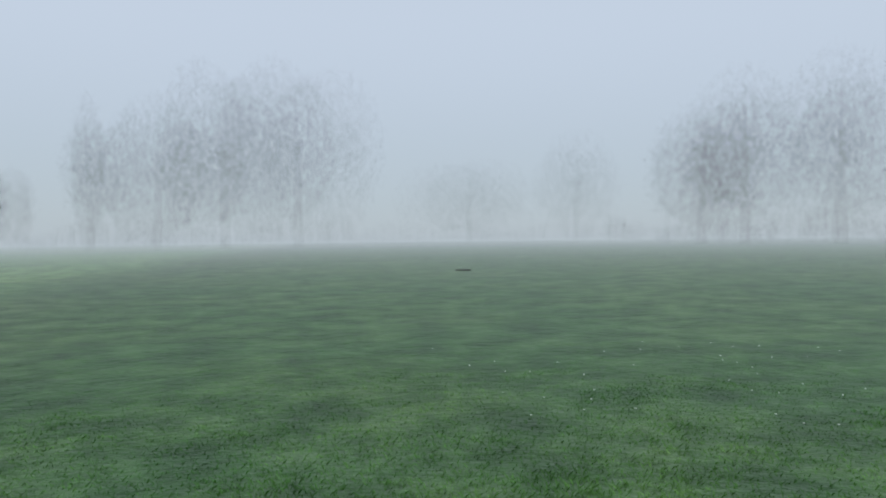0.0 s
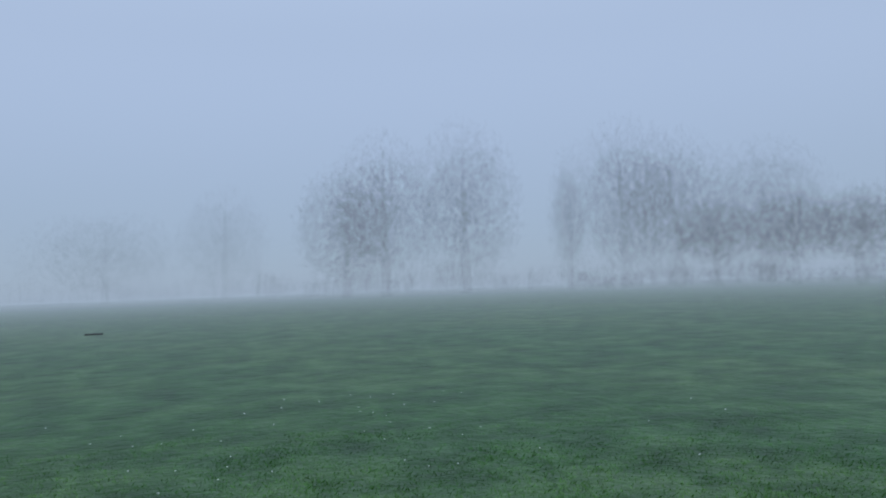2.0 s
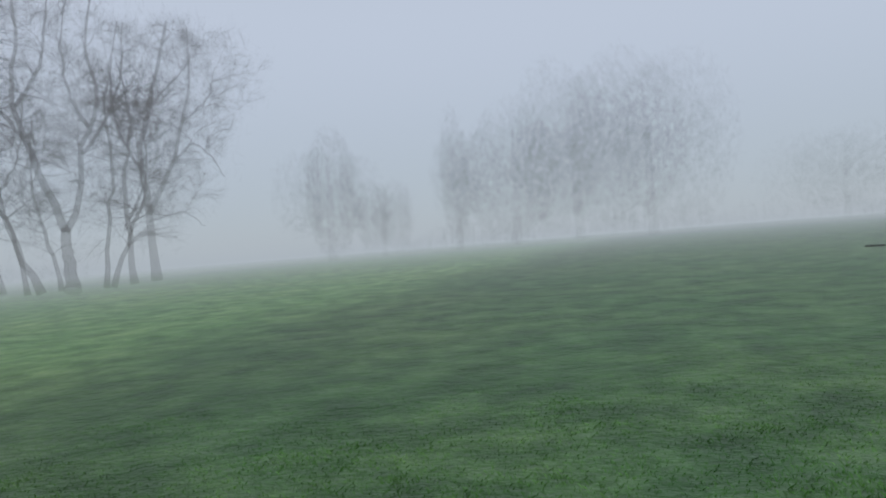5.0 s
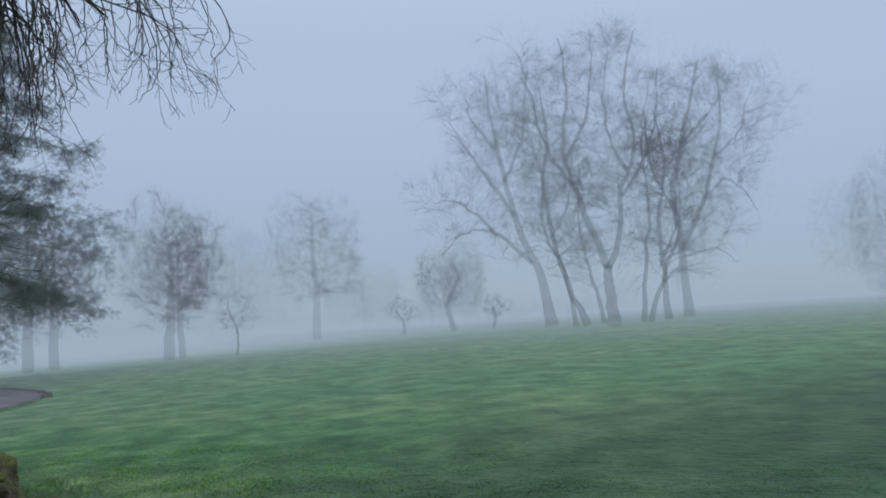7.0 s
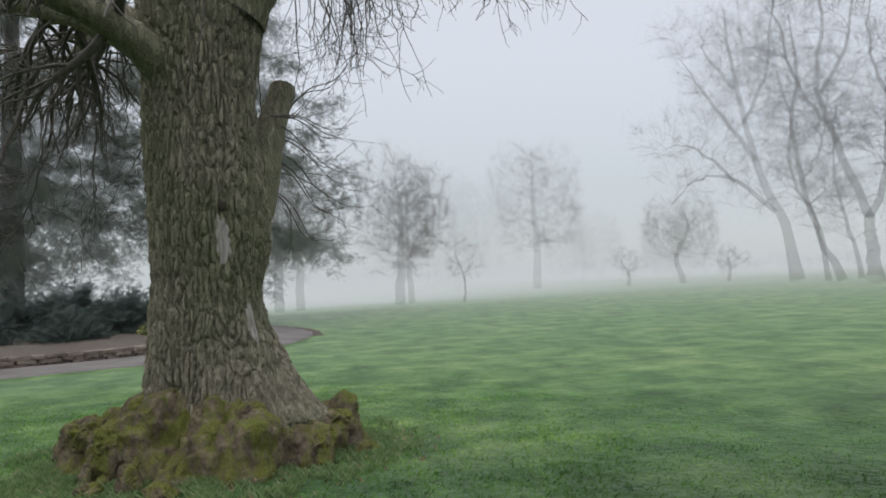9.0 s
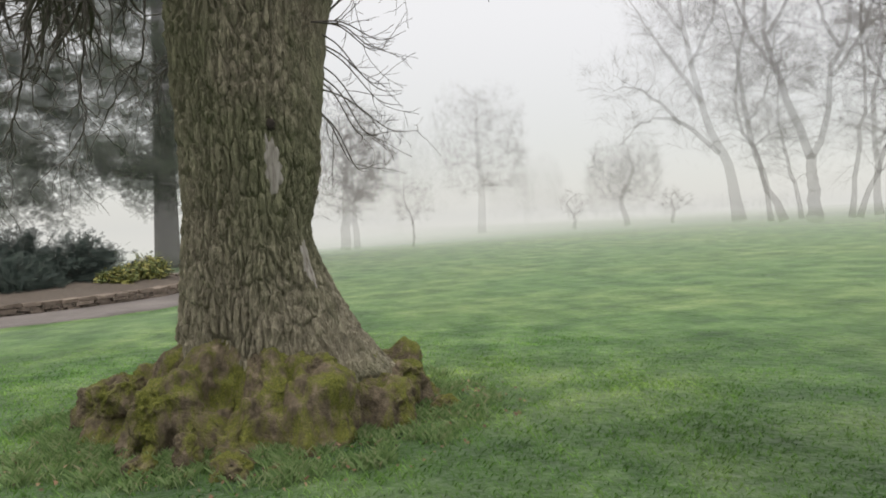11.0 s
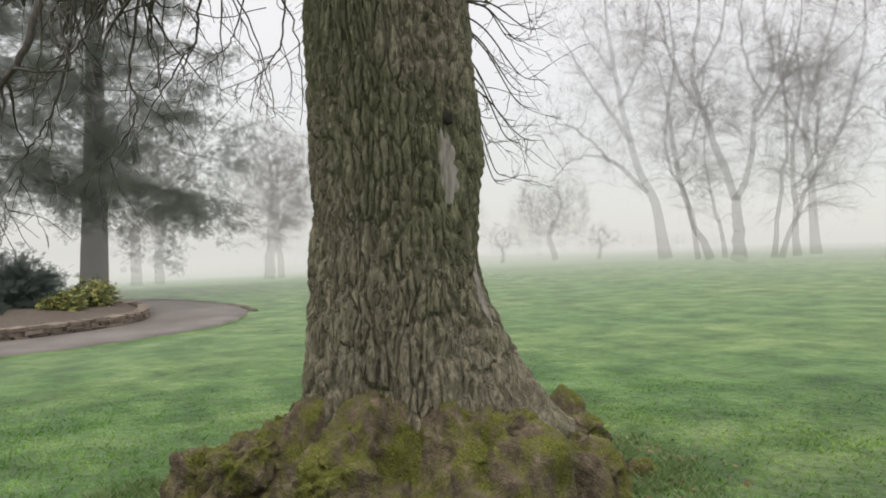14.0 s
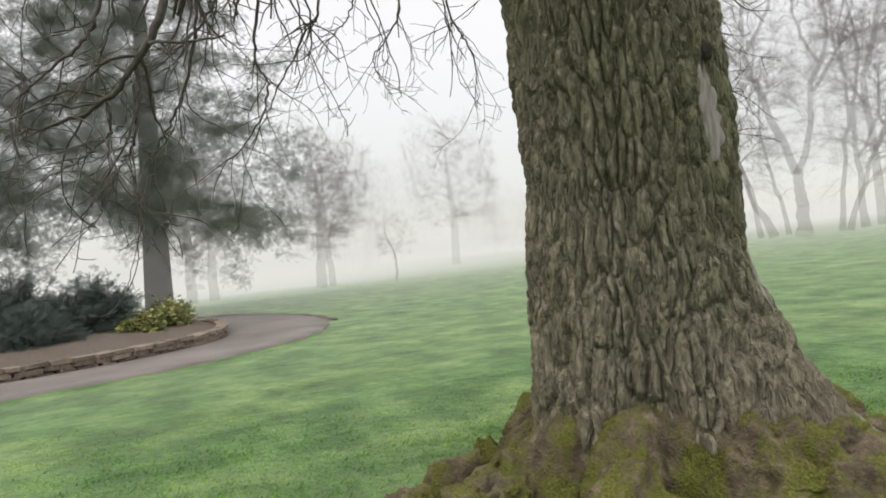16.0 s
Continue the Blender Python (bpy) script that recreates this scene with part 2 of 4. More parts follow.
PETAL = n.finish((0.78, 0.78, 0.74), 0.7)


# ---------------------------------------------------------------- building helpers
def part(name, mesh, material, parent=None, label="", kind=""):
    """mesh: (vertices, faces) as arrays, or a bmesh. One object under its thing."""
    me = bpy.data.meshes.new(name)
    if isinstance(mesh, tuple):
        verts, faces = mesh
        faces = np.asarray(faces, dtype=np.int32)
        k = faces.shape[1]
        me.vertices.add(len(verts))
        me.vertices.foreach_set("co", np.asarray(verts, dtype=np.float32).ravel())
        me.loops.add(faces.size)
        me.loops.foreach_set("vertex_index", faces.ravel())
        me.polygons.add(len(faces))
        me.polygons.foreach_set("loop_start", np.arange(0, faces.size, k, dtype=np.int32))
        me.polygons.foreach_set("use_smooth", np.ones(len(faces), dtype=bool))
        me.update(calc_edges=True)
        me.validate()
    else:
        mesh.to_mesh(me)
        mesh.free()
        for poly in me.polygons:
            poly.use_smooth = True
    me.materials.append(material)
    ob = new(name, me)
    if parent is not None:
        ob.parent = parent
    if label or kind:
        tagged(ob, label, "", "", kind)
    return ob


def thing(name, x, y, z, label, category, group="", kind=""):
    ob = new(name)
    ob.empty_display_size = 0.3
    ob.location = (x, y, z)
    return tagged(ob, label, category, group, kind)


def height(x, y):
    """The lie of the land: a gentle slope, easing off uphill and falling away to the west."""
    x, y = np.asarray(x, float), np.asarray(y, float)
    r = np.hypot(x, y)
    slope = (0.0115 * x + 0.0185 * y) * np.minimum(1.0, 130 / np.maximum(r, 1))
    slope = np.where(slope > 0, 4.0 * (1 - np.exp(-np.maximum(slope, 0) / 4.0)), slope)
    west = np.clip(-x - 41, 0, 55) * np.clip((48 - y) / 25, 0, 1)
    return slope - 0.021 * west


def tubes(P, R, sides):
    """Closed tapered tubes along many lines at once. P: lines x points x 3; R: lines x points."""
    N, K, _ = P.shape
    T = np.gradient(P, axis=1)
    T /= np.linalg.norm(T, axis=2, keepdims=True) + 1e-9
    least = np.argmin(np.abs(T.mean(1)), axis=1)
    ref = np.eye(3)[least][:, None, :] + 0 * T
    A = np.cross(T, ref)
    A /= np.linalg.norm(A, axis=2, keepdims=True) + 1e-9
    B = np.cross(T, A)
    ang = np.linspace(0, 2 * np.pi, sides, endpoint=False)
    V = P[:, :, None] + R[:, :, None, None] * (A[:, :, None] * np.cos(ang)[None, None, :, None] + B[:, :, None] * np.sin(ang)[None, None, :, None])
    ids = np.arange(N * K * sides).reshape(N, K, sides)
    a, b = ids[:, :-1], ids[:, 1:]
    F = np.stack([a, np.roll(a, -1, 2), np.roll(b, -1, 2), b], axis=-1).reshape(-1, 4)
    return V.reshape(-1, 3), F


def ribbons(g, P, R):
    """Flat strips for twigs from the first to the last point of each line, turned at random."""
    a, b = P[:, 0], P[:, -1]
    d = b - a
    q = np.cross(d, g.normal(size=d.shape))
    q /= np.linalg.norm(q, axis=1, keepdims=True) + 1e-9
    wa, wb = q * R[:, :1], q * R[:, -1:] * 0.5
    V = np.stack([a - wa, a + wa, b + wb, b - wb], 1).reshape(-1, 3)
    return V, np.arange(len(V)).reshape(-1, 4)


def resample(points, radii, K, g=None, shake=0.0):
    """A smooth line of K points through a few given ones."""
    pts = np.asarray(points, float)
    n = len(pts)
    if n > 2:
        ext = np.vstack([2 * pts[0] - pts[1], pts, 2 * pts[-1] - pts[-2]])
        out = []
        for s in np.linspace(0, n - 1 - 1e-6, K):
            i, u = int(s), s - int(s)
            a, b, c, d = ext[i:i + 4]
            out.append(0.5 * (2 * b + (c - a) * u + (2 * a - 5 * b + 4 * c - d) * u * u + (3 * b - a - 3 * c + d) * u ** 3))
        out = np.array(out)
    else:
        out = np.linspace(pts[0], pts[1], K)
    if g is not None and shake:
        w = g.normal(0, shake, (K, 3))
        w[0] = 0
        out += w
    return out, np.interp(np.linspace(0, 1, K), np.linspace(0, 1, len(radii)), radii)


def grow(g, P, R, count, length, angle, lo=0.25, up=0.1, wobble=0.25, K=5, ratio=0.55, thin=0.25, floor_radius=0.004, taper=0.0):
    """Side shoots on parent lines. up lifts (or, if negative, droops) them as they run."""
    N, K0, _ = P.shape
    long_ = np.linalg.norm(np.diff(P, axis=1), axis=2).sum(1)
    i = g.choice(N, count, p=long_ / long_.sum())
    u = g.uniform(lo, 1.0, count)
    s = u * (K0 - 1)
    k = np.minimum(s.astype(int), K0 - 2)
    f = (s - k)[:, None]
    pos = P[i, k] * (1 - f) + P[i, k + 1] * f
    tan = P[i, k + 1] - P[i, k]
    tan /= np.linalg.norm(tan, axis=1, keepdims=True) + 1e-9
    rnd = g.normal(size=(count, 3))
    side = rnd - (rnd * tan).sum(1, keepdims=True) * tan
    side /= np.linalg.norm(side, axis=1, keepdims=True) + 1e-9
    a = np.radians(g.uniform(*angle, count))[:, None]
    way = np.cos(a) * tan + np.sin(a) * side
    L = (g.uniform(*length, count) * (1 - taper * u))[:, None]
    r0 = np.maximum((R[i, k] * (1 - f[:, 0]) + R[i, k + 1] * f[:, 0]) * ratio, floor_radius)
    out = [pos]
    for q in range(K - 1):
        way = way + g.normal(0, wobble, (count, 3))
        way[:, 2] += up
        way /= np.linalg.norm(way, axis=1, keepdims=True)
        pos = pos + way * L / (K - 1)
        out.append(pos)
    rad = np.maximum(r0[:, None] * np.linspace(1, thin, K)[None], floor_radius * 0.7)
    return np.stack(out, 1), rad


# ---------------------------------------------------------------- ground
rings = np.concatenate([[0.0], np.geomspace(0.6, 1500, 170)])
seg = 260
ang = np.linspace(0, 2 * np.pi, seg, endpoint=False)
gx = HERE[0] + rings[:, None] * np.cos(ang)
gy = HERE[1] + rings[:, None] * np.sin(ang)
gz = height(gx, gy)


def swell_of(x, y):
    """Soft unevenness of the lawn near the walk."""
    x, y = np.asarray(x, float), np.asarray(y, float)
    wave = 0.016 * np.sin(x * 0.9 + 1.3 * np.sin(y * 0.7)) * np.cos(y * 1.1 + 0.8 * np.sin(x * 0.6)) + 0.010 * np.sin(x * 1.7 - y * 1.2)
    return wave * np.exp(-(np.hypot(x - HERE[0], y - HERE[1]) / 22) ** 2)


gz = gz + swell_of(gx, gy)
ids = np.arange(gx.size).reshape(gx.shape)
a, b = ids[:-1], ids[1:]
faces = np.stack([a, np.roll(a, -1, 1), np.roll(b, -1, 1), b], -1).reshape(-1, 4)
ground = part("ground", (np.stack([gx, gy, gz], -1).reshape(-1, 3), faces), GROUND)
tagged(ground, "dewy mown park lawn fading into fog", "lawn", "", "structure")

# tarmac path that curls round the planted bed
way = [(-19.6, -22), (-20.6, -12), (-20.9, -6), (-21.1, -3.6), (-21.8, -1.4), (-23.4, 0.6), (-26.2, 1.75), (-29.6, 1.75), (-33.5, 0.6), (-37.5, -2.2), (-41, -6), (-44, -12)]
line, _ = resample([(x, y, 0) for x, y in way], [1, 1], 110)
tan = np.gradient(line, axis=0)
tan /= np.linalg.norm(tan, axis=1, keepdims=True)
nor = np.stack([-tan[:, 1], tan[:, 0], 0 * tan[:, 0]], 1)


def strip(offsets, lift, first=0, last=None):
    """Sheets along the path's line, at these offsets from its middle."""
    rows_ = []
    for o, l in zip(offsets, lift):
        p = (line + nor * (o + 0.05 * np.sin(np.arange(len(line)) * 1.7 + o)[:, None]))[first:last]
        p[:, 2] = height(p[:, 0], p[:, 1]) + l
        rows_.append(p)
    V = np.stack(rows_, 1)
    k = np.arange(V.shape[0] * V.shape[1]).reshape(V.shape[:2])
    F = np.stack([k[:-1, :-1], k[1:, :-1], k[1:, 1:], k[:-1, 1:]], -1).reshape(-1, 4)
    return V.reshape(-1, 3), F


path_sheet = part("path", strip([-1.15, -1.12, -0.5, 0, 0.5, 1.12, 1.15], [-0.05, 0.03, 0.045, 0.05, 0.045, 0.03, -0.05]), TARMAC)
tagged(path_sheet, "narrow damp tarmac footpath curving round the bed", "path", "", "structure")
edge = part("verge", strip([-1.42, -1.36, -1.25, -1.13], [-0.05, 0.035, 0.04, 0.01], 58, 80), SOIL)
tagged(edge, "brown soil verge along the path's outer edge", "verge", "", "structure")


# ---------------------------------------------------------------- bare trees
def fill(g, P, R, targets, K, thick, thin, rise=0.12, bend=0.06):
    """Branches from the nearest fitting point of the given lines out to target points."""
    pts = P.reshape(-1, 3)
    rad = R.reshape(-1)
    out, rads = [], []
    for t in targets:
        d = np.linalg.norm((pts - t) * np.array([1, 1, 0.8]), axis=1) + np.where(pts[:, 2] > t[2] - 0.1, 3.0, 0.0)
        i = int(np.argmin(d))
        a = pts[i]
        L = np.linalg.norm(t - a)
        mids = [a + (t - a) * f + np.array([0, 0, rise * L * math.sin(f * math.pi) * (1 if t[2] > a[2] else 0.6)]) + g.normal(0, bend * L, 3) for f in (0.35, 0.7)]
        q, _ = resample([a, *mids, t], [1, 1], K)
        r0 = min(thick, rad[i] * 0.75)
        out.append(q)
        rads.append(np.linspace(r0, max(thin, r0 * 0.35), K))
    return np.array(out), np.array(rads)


def oval(g, count, centre, half, hollow=0.0, flat=0.0):
    """Points spread through an egg-shaped crown."""
    v = g.normal(size=(count, 3))
    v /= np.linalg.norm(v, axis=1, keepdims=True)
    v *= (hollow + (1 - hollow) * g.uniform(0, 1, count)[:, None] ** 0.4)
    v *= 1 + 0.18 * np.sin(v[:, :1] * 5 + v[:, 1:2] * 4 + centre[2])
    return np.asarray(centre) + v * np.asarray(half)


def twiggery(g, tree, P, R, count, length, twig, name="twigs", wood=None):
    P4, R4 = grow(g, P, R, count, length, (15, 55), 0.25, 0.06, 0.22, 2, 0.8, 0.6, twig)
    part(name, ribbons(g, P4, R4), wood or FAR_TWIG, tree, "", "stuff")


def stems_tree(x, y, turn, stems, h, seed, n2, n3, n4, label, group="", reach=4.2, twig=0.022):
    """A tree whose stems are drawn: each a base radius, a tip radius and (across, up) points; turn is the yaw of across."""
    g = np.random.default_rng(seed)
    tree = thing("bare_tree", x, y, float(height(x, y)), label, "tree", group)
    ax = np.array([math.cos(radians(turn)), math.sin(radians(turn)), 0])
    dep = np.array([-ax[1], ax[0], 0])
    lines, rads = [], []
    for r0, r1, pts in stems:
        r0, r1 = r0 * 0.74, r1 * 0.74
        depth = np.cumsum(g.normal(0, 0.35, len(pts)))
        depth -= depth[0]
        p, r = resample([ax * u + dep * d + np.array([0, 0, z]) for (u, z), d in zip(pts, depth)], [r0, (r0 + r1) / 2, r1], 16, g, 0.07)
        if pts[0][1] <= 0:
            p[0, 2] -= 0.25
            r[0] *= 1.35
            r[1] *= 1.08
        lines.append(p)
        rads.append(r)
    lines, rads = np.array(lines), np.array(rads)
    for i in range(len(lines)):
        part("trunk" if stems[i][2][0][1] <= 0 else "limb", tubes(lines[i:i + 1], rads[i:i + 1], 10), FAR_BARK, tree)
    # branches spread round the upper stems
    pts = lines.reshape(-1, 3)
    pts = pts[(pts[:, 2] > h * 0.4)]
    aims = pts[g.integers(0, len(pts), n2)] + oval(g, n2, (0, 0, 0.5), (reach, reach, reach * 0.9), 0.45)
    aims[:, 2] = np.minimum(aims[:, 2], h * 0.94)
    P2, R2 = fill(g, lines, rads, aims, 8, 0.07, 0.022)
    for i in range(n2):
        part("branch", tubes(P2[i:i + 1], R2[i:i + 1], 5), FAR_BRANCH, tree)
    n3 = int(n3 * 1.4)
    pts = P2[:, 3:].reshape(-1, 3)
    aims = pts[g.integers(0, len(pts), n3)] + oval(g, n3, (0, 0, 0.2), (2.5, 2.5, 2.0), 0.4)
    aims[:, 2] = np.minimum(aims[:, 2], h * 0.96)
    P3, R3 = fill(g, P2, R2, aims, 5, 0.03, 0.018)
    part("boughs", tubes(P3, R3, 4), FAR_TWIG, tree, "", "stuff")
    twiggery(g, tree, P3, R3, n4 * 12, (0.5, 1.5), twig)
    # oversized faint strips added so the crown looks hazy from the camera
    pts = P3.reshape(-1, 3)
    a = pts[g.integers(0, len(pts), n4 * 3)] + g.normal(0, 0.9, (n4 * 3, 3))
    a[:, 2] = np.minimum(a[:, 2], h * 0.97)
    b = a + (g.normal(0, 0.5, a.shape) + [0, 0, 0.6]) * 0.9
    part("twig_ends", ribbons(g, np.stack([a, b], 1), np.full((len(a), 2), 0.13)), MIST_TWIG, tree, "", "stuff")
    return tree


def bare_tree(x, y, top, wide, r, seed, label, group="", fork=0.3, n1=12, n2=60, n3=260, n4=5000, name="bare_tree", twig=0.042, category="tree", low=0.2, leader=0.85):
    """A single-trunked bare tree with its top at that height and an egg-shaped crown that wide."""
    g = np.random.default_rng(seed)
    misty = group.startswith("far")
    fine = MIST_TWIG if misty else FAR_TWIG
    if misty:
        n3 = max(600, n3)
    z = float(height(x, y))
    h = top - z
    n4 = int(n4 * 2.4)
    tree = thing(name, x, y, z, label, category, group)
    p, r_ = resample([(0, 0, -0.25), (g.normal(0, 0.15), g.normal(0, 0.15), h * 0.3), (g.normal(0, 0.3), g.normal(0, 0.3), h * 0.6), (g.normal(0, 0.3), g.normal(0, 0.3), h * leader)], [r * 1.35, r, r * 0.6, r * 0.15], 16, g, 0.04)
    part("trunk", tubes(p[None], r_[None], 10), FAR_TWIG if misty else FAR_BARK, tree)
    mid_z, half = h * (low + 1) / 2, (wide / 2, wide / 2, h * (1 - low) / 2)
    start = max(3, int(16 * fork))
    P1, R1 = fill(g, p[None, start:], r_[None, start:], oval(g, n1, (0, 0, mid_z), np.array(half) * 0.85, 0.7), 9, r * 0.36, 0.02, 0.1, 0.04)
    for i in range(n1):
        part("limb", tubes(P1[i:i + 1], R1[i:i + 1], 6), fine, tree)
    P2, R2 = fill(g, P1, R1, oval(g, n2, (0, 0, mid_z), half, 0.5), 7, r * 0.14, 0.016)
    P3, R3 = fill(g, np.concatenate([P2, P1[:, 2:]]), np.concatenate([R2, R1[:, 2:]]), oval(g, n3, (0, 0, mid_z), half, 0.3), 5, 0.05, 0.03)
    part("branches", tubes(P2, R2, 5), fine, tree, "", "stuff")
    part("boughs", tubes(P3, R3, 3), fine, tree, "", "stuff")
    if misty or wide >= 7:
        # strips far wider than twigs, sized so the crown looks soft from the camera
        a = oval(g, int((85 if misty else 45) * wide * h), (0, 0, mid_z), half, 0.0)
        a = a[a[:, 2] > 0.1]
        way_ = g.normal(0, 0.5, a.shape) + [0, 0, 0.7]
        b = a + way_ / np.linalg.norm(way_, axis=1, keepdims=True) * g.uniform(0.5, 1.2, (len(a), 1))
        part("twigs", ribbons(g, np.stack([a, b], 1), np.full((len(a), 2), 0.21 if misty else 0.15)), MIST_TWIG, tree, "", "stuff")
    if not misty:
        twiggery(g, tree, P3, R3, n4, (0.05 * wide + 0.15, 0.11 * wide + 0.3), twig * 0.7)
    return tree


GROUP = "clump of tall bare trees"
CLUMP = "tall bare tree in a foggy clump"
# across runs to the right when one looks north-west at the clump
stems_tree(-53.6, 46.7, 43, [
    (0.62, 0.12, [(0, 0), (-0.85, 4.5), (-2.0, 7.4), (-3.6, 13), (-4.4, 18.5), (-4.9, 23)]),
    (0.30, 0.06, [(-1.4, 5.4), (-3.9, 7.8), (-5.8, 8.8), (-7.9, 8.3), (-9.5, 6.6)]),
    (0.22, 0.05, [(-4.5, 8.1), (-6.3, 10.2), (-8.6, 11.6), (-10.2, 11.2)]),
    (0.28, 0.06, [(-2.7, 9.8), (-4.8, 13), (-6.9, 16.4), (-8.5, 19)]),
    (0.24, 0.05, [(-3.6, 13), (-1.9, 16.5), (-1.2, 21), (-0.8, 24)]),
    (0.22, 0.05, [(-4.2, 16), (-6.3, 19), (-6.8, 21.5)]),
], 24, 11, 60, 420, 1700, CLUMP + " with a low sweeping limb", GROUP)
stems_tree(-46.9, 44.4, 43, [
    (0.36, 0.08, [(0, 0), (-1.5, 3.3), (-2.3, 7), (-2.9, 11.5), (-2.5, 16), (-2.9, 20)]),
    (0.24, 0.06, [(-0.9, 0), (-1.5, 4.0), (-3.2, 8), (-3.0, 12), (-3.9, 16)]),
    (0.16, 0.04, [(-2.3, 7), (-0.9, 10), (-0.4, 14)]),
], 18, 12, 34, 260, 950, CLUMP + ", leaning, with two stems", GROUP)
stems_tree(-45.7, 46.1, 43, [
    (0.66, 0.44, [(0, 0), (-0.15, 2.2), (-0.2, 4.4)]),
    (0.42, 0.10, [(-0.2, 4.2), (-1.2, 7.5), (-2.5, 11.2), (-3.1, 15), (-2.6, 19.5), (-3.0, 24)]),
    (0.36, 0.09, [(-0.2, 4.2), (0.9, 6.5), (1.35, 10.5), (2.6, 14), (2.0, 18), (2.9, 23.5)]),
    (0.22, 0.05, [(-2.5, 11.2), (-4.6, 14.5), (-5.5, 19), (-6.1, 22)]),
    (0.22, 0.05, [(-2.9, 13.5), (-1.3, 16.5), (-0.5, 20.5), (-0.3, 24.2)]),
    (0.20, 0.05, [(1.3, 10), (3.1, 12.6), (4.4, 16.5), (4.7, 20)]),
    (0.20, 0.05, [(1.8, 12), (0.7, 14.6), (0.3, 18), (0.9, 22)]),
], 24, 13, 80, 520, 2100, CLUMP + " with a forked trunk", GROUP)
stems_tree(-48.1, 47.5, 43, [
    (0.24, 0.06, [(0, 0), (-0.9, 4.2), (-1.5, 8), (-1.2, 13)]),
], 12, 14, 16, 110, 420, "slender bare tree among taller trunks in fog", GROUP)
stems_tree(-43.1, 46.7, 43, [
    (0.24, 0.06, [(0, 0), (0.4, 4.6), (1.0, 8.6), (0.7, 13), (1.4, 17)]),
    (0.26, 0.06, [(0.5, 0), (2.2, 4.5), (2.9, 6.3), (3.1, 10.5)]),
], 14, 15, 26, 170, 620, CLUMP + ", slim, two stems", GROUP)
stems_tree(-44.2, 51.0, 43, [
    (0.34, 0.08, [(0, 0), (-0.1, 4.4), (-0.2, 8.4), (0.5, 13), (-0.2, 18)]),
    (0.18, 0.05, [(-0.1, 5), (1.3, 8), (1.5, 12)]),
], 17, 16, 34, 240, 800, CLUMP, GROUP)
stems_tree(-45.8, 55.7, 43, [
    (0.50, 0.16, [(0, 0), (-0.3, 5.5), (-0.6, 11), (0.4, 15), (2.1, 22)]),
    (0.34, 0.08, [(-0.3, 5.5), (1.9, 10), (3.7, 16.5), (3.9, 22)]),
    (0.18, 0.05, [(1.9, 10), (3.8, 11.6), (5.4, 10.2), (6.3, 8.6)]),
    (0.20, 0.05, [(2.9, 13.5), (5.2, 15.6), (6.2, 18.5)]),
    (0.20, 0.05, [(-0.5, 9), (-2.3, 13), (-2.6, 18), (-1.7, 22)]),
    (0.16, 0.04, [(0.4, 15), (2.8, 17.5), (3.9, 19)]),
    (0.14, 0.04, [(-0.3, 4.8), (2.4, 5.6), (4.1, 4.1)]),
], 22, 17, 70, 460, 1900, CLUMP + " with a forked, spreading crown", GROUP)

PALE = "bare broad-crowned tree dissolving in pale fog"
bare_tree(-77.7, 20.0, 13.8, 10.5, 0.40, 21, "bare round-crowned tree standing on the foggy lawn", "trees behind the lawn")
bare_tree(-79.9, 21.9, 12.5, 8.0, 0.26, 22, "slender bare tree beside a thicker one in fog", "trees behind the lawn")
bare_tree(-65.5, 22.3, 5.2, 3.6, 0.09, 23, "young bare tree with a thin stem on the lawn", "trees behind the lawn", n2=40, n3=160, n4=800, twig=0.014)
bare_tree(-88.4, 40.3, 17.2, 12.0, 0.40, 24, "bare oval-crowned tree standing alone in fog", "trees behind the lawn", fork=0.22, n1=18, n3=420, n4=6000)
bare_tree(-70.6, 41.7, 3.6, 4.2, 0.15, 25, "small rounded bare tree on the foggy lawn", "small round trees", n3=160, n4=900, twig=0.02)
bare_tree(-66.1, 44.9, 8.2, 8.0, 0.24, 26, "mid-sized rounded bare tree on the foggy lawn", "small round trees", n3=520, n4=1500)
bare_tree(-62.1, 46.9, 3.3, 3.6, 0.14, 27, "small rounded bare tree beside the tall clump", "small round trees", n3=160, n4=900, twig=0.02)
bare_tree(-76.9, 8.1, 13.0, 9.0, 0.36, 28, "bare tree standing behind dark conifers in fog", "trees behind the conifers")
bare_tree(-79.6, 10.5, 13.4, 9.0, 0.34, 29, "bare tree standing behind dark conifers in fog", "trees behind the conifers")
bare_tree(-112, 38.5, 16.5, 19, 0.5, 30, PALE, "far trees", low=0.03)
bare_tree(-104, 55.5, 9.5, 13, 0.4, 31, PALE, "far trees", low=0.03)
bare_tree(-43.6, 85.4, 15.8, 12, 0.45, 41, PALE, "far trees", n3=520, n4=1700, low=0.03)
bare_tree(-37.9, 88.0, 9.8, 8, 0.3, 42, PALE, "far trees", low=0.03)
bare_tree(-29.2, 91.1, 17.4, 5.5, 0.4, 43, "narrow bare tree dissolving in pale fog", "far trees", fork=0.15, low=0.03)
bare_tree(-22.4, 92.9, 17.5, 18, 0.45, 44, PALE, "far trees", n1=16, n2=90, n3=520, n4=6000, twig=0.055, fork=0.12, low=0.03)
bare_tree(-14.8, 94.3, 22.4, 16, 0.5, 45, PALE, "far trees", n1=16, n2=90, n3=520, n4=6000, twig=0.055, fork=0.12, low=0.03)
bare_tree(-6.3, 95.1, 22.8, 19, 0.5, 46, PALE, "far trees", n1=16, n2=90, n3=520, n4=6000, twig=0.055, fork=0.12, low=0.03)
bare_tree(-92, 62.6, 8.5, 10, 0.3, 47, PALE, "far trees", low=0.03)
